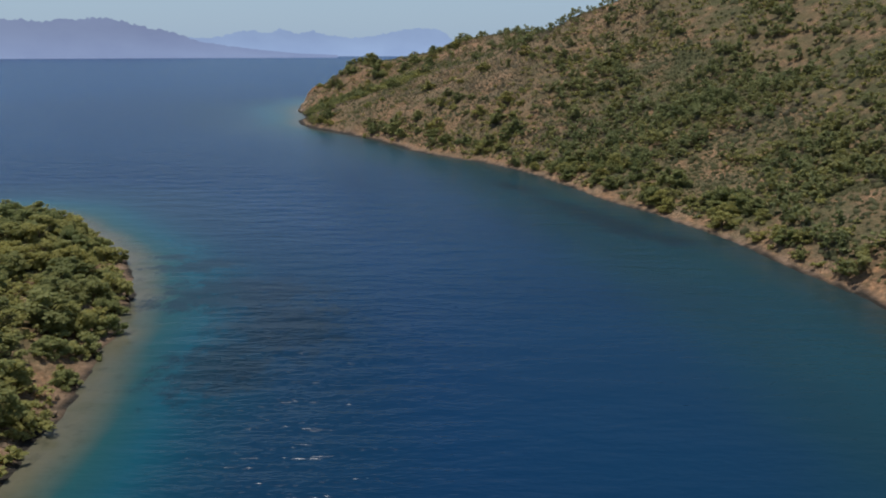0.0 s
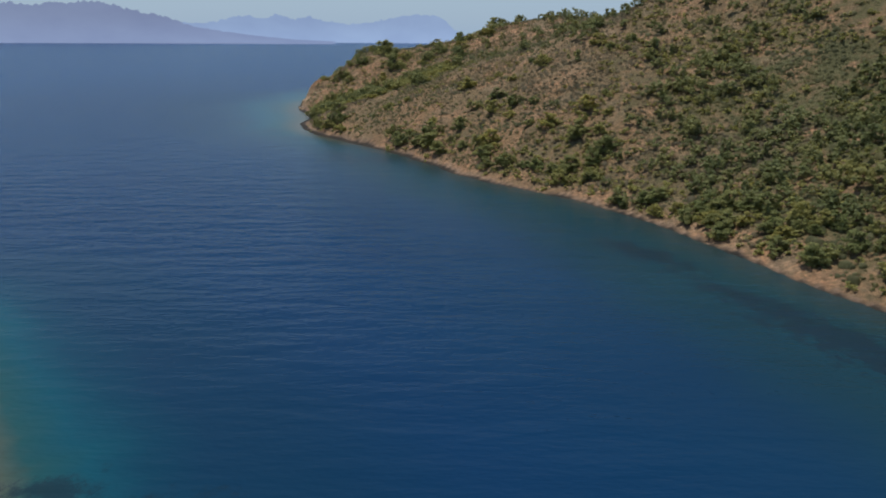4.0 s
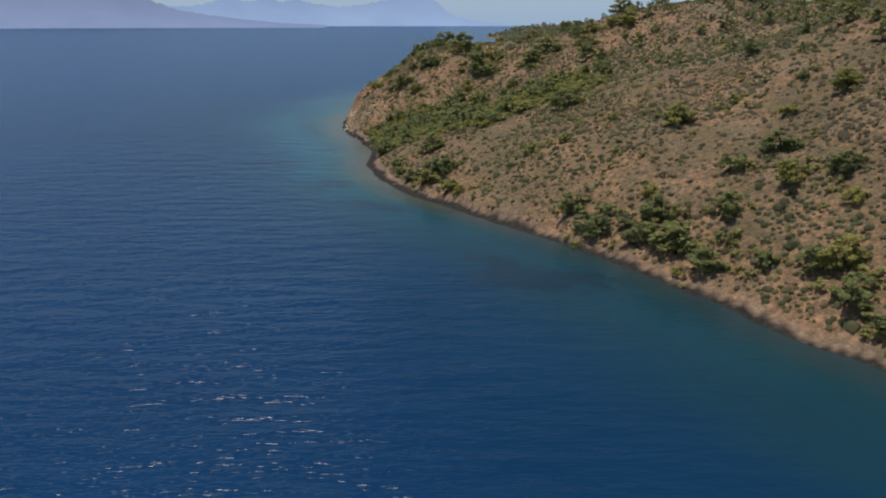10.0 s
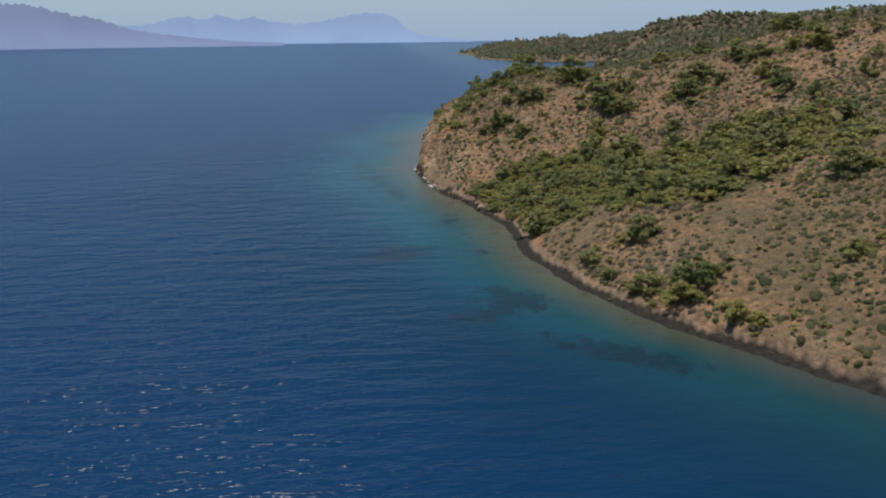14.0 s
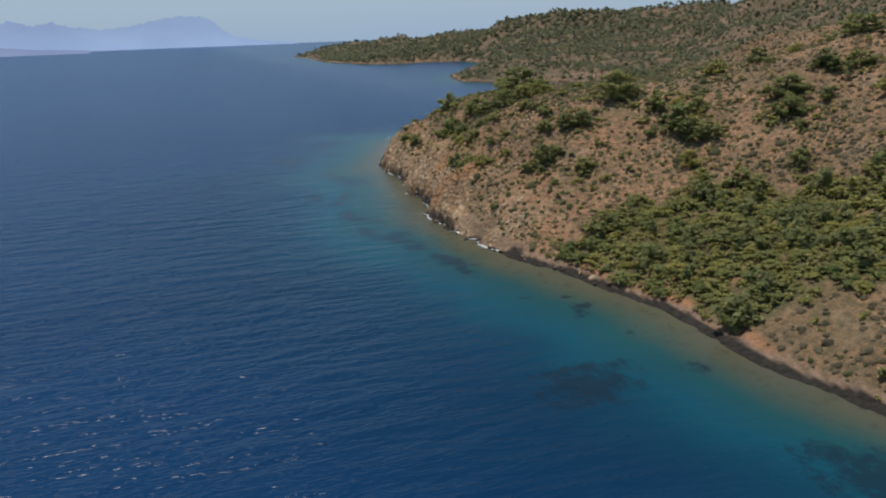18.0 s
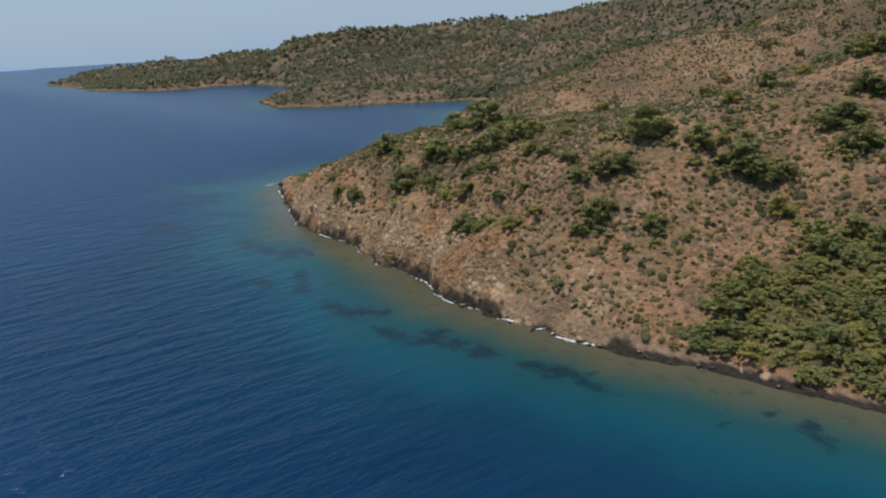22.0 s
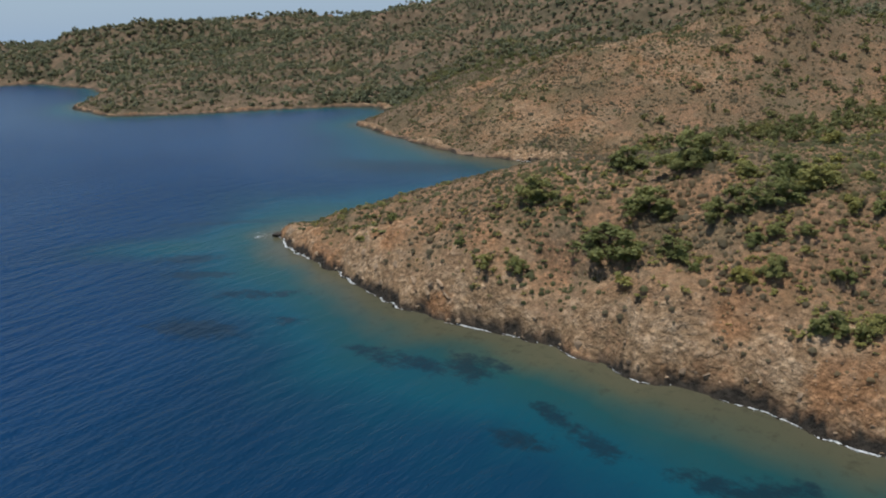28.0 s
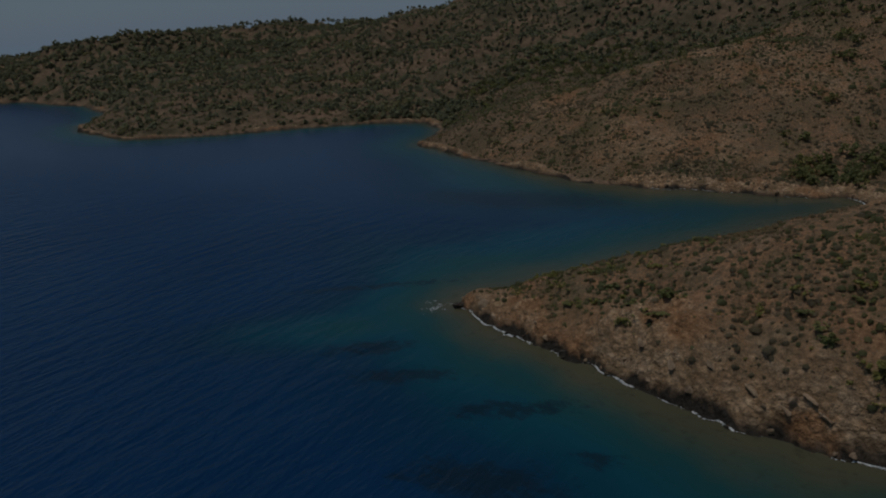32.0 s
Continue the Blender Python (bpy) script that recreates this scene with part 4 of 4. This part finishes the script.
# low soft mats of green between the cushions of the headland
x, y, rng = strewn(26, -72, 45, 376, 524, 3.4, lambda x, y, d, dw: np.where((d > 5) & (in_valley(x, y) < 0.1), np.clip(0.9 * fbm(x, y, 17, 57, 3), 0, 0.6), 0))
strewn_mesh("shrub_mat", low_wood, [(a, b, rng.uniform(1.8, 4.6)) for a, b in zip(x, y)], WOOD, "low olive-green shrub mats on the orange slope", "shrubs", 47, (0.28, 0.45), 0.05)


def far_chance(x, y, d, dw):
    up = np.clip(d / 220, 0, 1)
    return np.where(d > 4, np.clip(0.5 + 0.8 * up + 0.5 * fbm(x, y, 70, 81, 3), 0.15, 0.97), 0)


far_spots = []
x, y, rng = strewn(14, 75, 420, 660, 1000, 5.0, far_chance)
far_spots += [(a, b, rng.uniform(2.2, 6.0)) for a, b in zip(x, y)]
x, y, rng = strewn(15, 60, 900, 1000, 1850, 8.2, far_chance)
far_spots += [(a, b, rng.uniform(5.0, 9.5)) for a, b in zip(x, y)]
x, y, rng = strewn(25, 60, 470, 1000, 1500, 6.8, far_chance)
far_spots += [(a, b, rng.uniform(4.0, 8.0)) for a, b in zip(x, y)]
x, y, rng = strewn(16, 420, 900, 300, 1000, 8.6, far_chance)
far_spots += [(a, b, rng.uniform(3.6, 6.8)) for a, b in zip(x, y)]
x, y, rng = strewn(19, 240, 420, 400, 690, 7.0, far_chance)
far_spots += [(a, b, rng.uniform(3.5, 6.5)) for a, b in zip(x, y)]
x, y, rng = strewn(17, 140, 420, 60, 400, 9.0, lambda x, y, d, dw: np.where(d > 60, 0.6, 0))
far_spots += [(a, b, rng.uniform(4, 7)) for a, b in zip(x, y)]
x, y, rng = strewn(18, 160, 215, 680, 735, 3.6, lambda x, y, d, dw: np.where((d > 3) & (d < 26), 0.9, 0))
far_spots += [(a, b, rng.uniform(3.5, 6.5)) for a, b in zip(x, y)]
strewn_mesh("far_woodland", far_wood, far_spots, HAZED_WOOD, "green trees dotted over the far hills, paled for haze", "woodland", 42, (0.75, 1.1))


def scrub_chance(x, y, d, dw):
    rock = rockiness(x, y, d)
    return np.where(d > 2.8, np.clip(0.74 + 0.4 * fbm(x, y, 18, 91, 3) + 0.5 * rough_noise(x, y, 3.5, 92), 0.2, 0.95) * (1 - 0.7 * rock) * (in_valley(x, y) < 0.5), 0)


scrub_spots, green_spots = [], []
rng = np.random.default_rng(35)
for seed, box, gap, lo, hi in ((21, (-76, 75, 84, 545), 0.85, 0.4, 1.15), (22, (55, 240, 470, 690), 1.4, 0.6, 1.7), (23, (60, 130, 40, 250), 2.6, 0.8, 1.8), (24, (70, 330, 690, 960), 3.6, 1.0, 2.6), (27, (62, 320, 380, 470), 2.2, 0.7, 1.9), (28, (240, 340, 470, 690), 2.6, 0.8, 2.0)):
    x, y, rng = strewn(seed, *box, gap, scrub_chance)
    w = (lo + (hi - lo) * rng.uniform(0, 1, len(x)) ** 1.5) * np.where(rng.uniform(0, 1, len(x)) < 0.04, 1.7, 1.0)
    green = fbm(x, y, 24, 95, 3) + rng.uniform(-0.5, 0.5, len(x)) + 0.7 * np.clip((225 - y) / 30, 0, 1) > 0.2
    for a, b, c, g in zip(x, y, w, green):
        (green_spots if g else scrub_spots).append((a, b, c))
strewn_mesh("dry_scrub", tufts, scrub_spots, SCRUB, "low grey-brown thorny cushions on red earth", "scrub", 43, (0.6, 1.0))
strewn_mesh("green_scrub", tufts, green_spots, GREEN_SCRUB, "low olive-green shrubs between dry cushions", "scrub", 44, (0.7, 1.15))


# ---- rocks and foam along the shore ----
def stone_material():
    m, t, b = material("shore_rock", 0.85, 0.3)
    g = t.nodes.new("ShaderNodeNewGeometry")
    sep = t.nodes.new("ShaderNodeSeparateXYZ")
    t.links.new(g.outputs["Position"], sep.inputs[0])
    o = t.nodes.new("ShaderNodeObjectInfo")
    dry = ramp(t, grain(t, 0.9, 7), [(0.3, (0.18, 0.128, 0.085)), (0.5, (0.34, 0.25, 0.165)), (0.7, (0.47, 0.36, 0.25))])
    dry = mix(t, 1.0, dry, ramp(t, o.outputs["Random"], [(0.0, (0.7, 0.68, 0.66)), (1.0, (1.15, 1.08, 1.0))]), "MULTIPLY")
    line = maths(t, "ADD", sep.outputs["Z"], maths(t, "MULTIPLY", grain(t, 1.3, 4), 0.7))
    t.links.new(mix(t, step(t, line, 0.55, 0.95), (0.028, 0.024, 0.019), dry), b.inputs["Base Color"])
    bumped(t, b, grain(t, 0.35, 8), 0.9, 0.15)
    return m


STONE = stone_material()


def ledge_material():
    m, t, b = material("dark_ledge", 0.85, 0.3)
    t.links.new(ramp(t, grain(t, 0.8, 8, (1, 1, 2.5), 0.4, 0.7), [(0.35, (0.025, 0.021, 0.018)), (0.55, (0.075, 0.062, 0.05)), (0.72, (0.17, 0.14, 0.11))]), b.inputs["Base Color"])
    bumped(t, b, grain(t, 0.5, 8, (1, 1, 2.0), 0.4, 0.7), 1.0, 0.4)
    return m


LEDGE = ledge_material()


def stone_shape(rng, cuts):
    """A broken, angular stone about one metre across."""
    bm = bmesh.new()
    bmesh.ops.create_icosphere(bm, subdivisions=cuts, radius=0.5)
    planes = [(Vector(rng.normal(size=3)).normalized(), rng.uniform(0.16, 0.36)) for _ in range(10)]
    for v in bm.verts:
        for n, far in planes:
            over = v.co.dot(n) - far
            if over > 0:
                v.co -= n * over
        v.co *= 1 + 0.06 * rng.uniform(-1, 1)
        v.co.z *= 0.75
    verts = [tuple(v.co) for v in bm.verts]
    faces = [tuple(v.index for v in f.verts) for f in bm.faces]
    bm.free()
    return verts, faces


def shore_walk(gap, start, end):
    """Points on the water's edge of the main coast between two places of its line, with the way out to sea."""
    line = [Vector(p) for p in COAST]
    for a, b in zip(line, line[1:]):
        way = (b - a)
        out = Vector((-way.y, way.x)).normalized()
        steps = max(int(way.length / gap), 1)
        for k in range(steps):
            p = a.lerp(b, k / steps)
            if start <= p.y <= end:
                s = np.linspace(-5, 5, 81)
                d = shores(p.x + s * out.x, p.y + s * out.y)[0]
                q = s[int(np.argmin(np.abs(d)))]
                yield p + out * q, out, way.normalized()


rng = np.random.default_rng(61)
boulders = []
for k in range(7):
    me = mesh_of("boulder", *stone_shape(np.random.default_rng(400 + k), 2), STONE)
    boulders.append(me)
count = 0
for p, out, way in shore_walk(1.5, 352, 532):
    if rng.uniform() < 0.72 and count < 230:
        q = p + out * rng.uniform(-1.6, 0.5)
        size = rng.uniform(0.5, 1.3) * (1.7 if rng.uniform() < 0.12 else 1.0)
        ob = new("boulder", boulders[count % 7])
        z = max(float(ground_height(np.array([q.x]), np.array([q.y]))[0]), -0.15)
        ob.matrix_basis = pose(q.x, q.y, z + 0.0 * size, rng.uniform(0, 360), rng.uniform(0, 360), rng.uniform(0, 360)) @ Matrix.Diagonal((size * 1.2, size, size * 0.85, 1))
        tagged(ob, "dark wet boulder at the water's edge below the cliff", "rock", "boulders along the shore")
        count += 1
# broken dark ledges at the foot of the outer slope
LEDGES = [(-66.5, 477, 5.2, 2.4, 2.6, -68), (-65.2, 481.5, 4.0, 2.2, 2.2, -60), (-68.0, 472.5, 3.6, 2.0, 1.8, -80), (-59.5, 501.5, 3.2, 1.8, 1.8, -65), (-50.2, 527.0, 3.0, 2.0, 1.9, -40), (-71.5, 433, 3.0, 1.8, 1.5, 80)]
for n, (x, y, a, b, c, turn) in enumerate(LEDGES):
    ob = new("rock_ledge", mesh_of("rock_ledge", *stone_shape(np.random.default_rng(440 + n), 2), LEDGE))
    ob.matrix_basis = pose(x + 1.3, y, 0.25 * c, 8, -12, turn) @ Matrix.Diagonal((a, b, c, 1))
    tagged(ob, "dark broken rock ledge above the surf", "rock", "ledges of the headland")
# more slabs in the pale outcrop at the foot of the slope, then tilted ones above the ledges, and pale boulders below the western wood
SLABS = [(-62.8, 479.5, 3.4, 1.5, 1.1, 30), (-62.2, 484.5, 2.6, 1.4, 0.9, 10), (-64.6, 474.0, 3.0, 1.3, 1.0, 55), (-60.0, 489.5, 2.4, 1.2, 0.9, 20), (-66.2, 467.0, 2.8, 1.5, 0.9, 75), (-64.0, 381.0, 3.0, 1.4, 1.0, 60),
         (-62.5, 385.5, 2.4, 1.5, 0.9, 25), (-65.8, 392.0, 2.6, 1.2, 1.0, 80), (-67.2, 384.4, 2.2, 1.0, 1.0, 15),
         (-66.4, 382.0, 2.6, 1.2, 0.9, 40), (-67.6, 388.2, 2.0, 1.1, 0.8, 70), (-65.0, 386.8, 1.8, 1.2, 0.9, 5), (-66.8, 379.6, 1.7, 0.9, 0.8, 30), (-64.6, 383.6, 1.6, 1.0, 0.7, 60), (-66.6, 469.4, 2.4, 1.2, 0.9, 35), (-66.9, 465.6, 2.0, 1.1, 0.8, 60)]
for n, (x, y, a, b, c, turn) in enumerate(SLABS):
    ob = new("flat_rock", mesh_of("flat_rock", *stone_shape(np.random.default_rng(460 + n), 2), STONE))
    ob.matrix_basis = pose(x, y, float(ground_height(np.array([x]), np.array([y]))[0]) + 0.15 * c, 14, -20, turn) @ Matrix.Diagonal((a, b, c, 1))
    tagged(ob, "pale tilted rock slab in the stony slope", "rock", "slabs of the headland")
x, y, rng = strewn(53, -76, -27, 40, 139, 1.9, lambda x, y, d, dw: np.where((dw > 0.3) & (dw < 1.5), 0.8, 0))
for n, (a, b) in enumerate(list(zip(x, y))[:60]):
    ob = new("boulder", boulders[n % 7])
    size = rng.uniform(0.4, 1.0)
    z = float(ground_height(np.array([a]), np.array([b]))[0])
    ob.matrix_basis = pose(a, b, z + 0.1 * size, rng.uniform(0, 360), rng.uniform(0, 360), rng.uniform(0, 360)) @ Matrix.Diagonal((size * 1.2, size, size * 0.85, 1))
    tagged(ob, "pale boulder on the shore below the pine wood", "rock", "boulders of the western point")
# pale stones lying on the rocky slope and along the beaches
pebbles = [stone_shape(np.random.default_rng(420 + k), 1) for k in range(5)]
x, y, rng = strewn(51, -78, 70, 250, 548, 0.85, lambda x, y, d, dw: np.where(d > 1.5, 0.13 + 0.75 * rockiness(x, y, d), 0))
spots = [(a, b, rng.uniform(0.2, 0.5) * (1.7 if rng.uniform() < 0.04 else 1.0)) for a, b in zip(x, y)]
x, y, rng = strewn(52, -75, 62, 30, 370, 0.9, lambda x, y, d, dw: np.where(((d > 0.5) & (d < 2.9)) | ((dw > 0.4) & (dw < 2.2)), 0.3, 0))
spots += [(a, b, rng.uniform(0.15, 0.38)) for a, b in zip(x, y)]
strewn_mesh("loose_stones", pebbles, spots, STONE, "loose pale stones on the rocky slope and beach", "stones", 45, (0.6, 1.0), 0.05)


def foam_material():
    m, t, b = material("sea_foam", 0.7, 0.2)
    t.links.new(ramp(t, grain(t, 0.4, 5), [(0.38, (0.16, 0.2, 0.2)), (0.55, (0.7, 0.72, 0.72))]), b.inputs["Base Color"])
    return m


def foam_strips():
    """Broken white wash along the rocks and off the outer point."""
    rng = np.random.default_rng(71)
    verts, faces = [], []

    def speck(x, y, size, way):
        base, n = len(verts), 7
        c, s = way
        for k in range(n):
            a, r = 2 * math.pi * k / n, size * rng.uniform(0.45, 1.15)
            p, q = 1.7 * r * math.cos(a), 0.6 * r * math.sin(a)
            verts.append((x + c * p - s * q, y + s * p + c * q, 0.09 + 0.02 * rng.uniform()))
        faces.append(tuple(range(base, base + n)))

    last = None
    for p, out, way in shore_walk(0.25, 378, 531):
        surge = 0.5 + 0.35 * float(rough_noise(np.array([p.x]), np.array([p.y]), 9.0, 77)[0]) + 0.3 * float(rough_noise(np.array([p.x]), np.array([p.y]), 2.2, 78)[0])
        wide = min((surge - 0.27) * rng.uniform(0.2, 1.5), rng.uniform(0.3, 0.62))
        inner, outer = p - out * 0.4, p + out * (rng.uniform(-0.05, 0.1) + wide)
        if wide > 0.05:
            base = len(verts)
            verts += [(inner.x, inner.y, 0.1), (outer.x, outer.y, 0.085)]
            if last is not None and (inner - last[1]).length < 1.2:
                faces.append((last[0], base, base + 1, last[0] + 1))
            last = (base, inner)
        else:
            last = None
        if rng.uniform() < 0.03 + 0.9 * max(surge - 0.25, 0) ** 1.6:
            q = p + out * (0.1 + abs(rng.normal()) * (0.22 + 0.5 * max(surge - 0.6, 0)))
            speck(q.x, q.y, rng.uniform(0.06, 0.22) * (0.5 + 1.1 * surge), (way.x, way.y))
    for k in range(45):
        a = rng.uniform(-0.9, 0.3)
        speck(-50.8 + rng.normal() * 1.7, 530.6 + rng.normal() * 1.0, rng.uniform(0.06, 0.22), (math.cos(a), math.sin(a)))
    me = mesh_of("sea_foam", verts, faces, foam_material())
    return tagged(new("sea_foam", me), "white surf washing along the foot of the rocks", "foam", kind="stuff")


foam_strips()
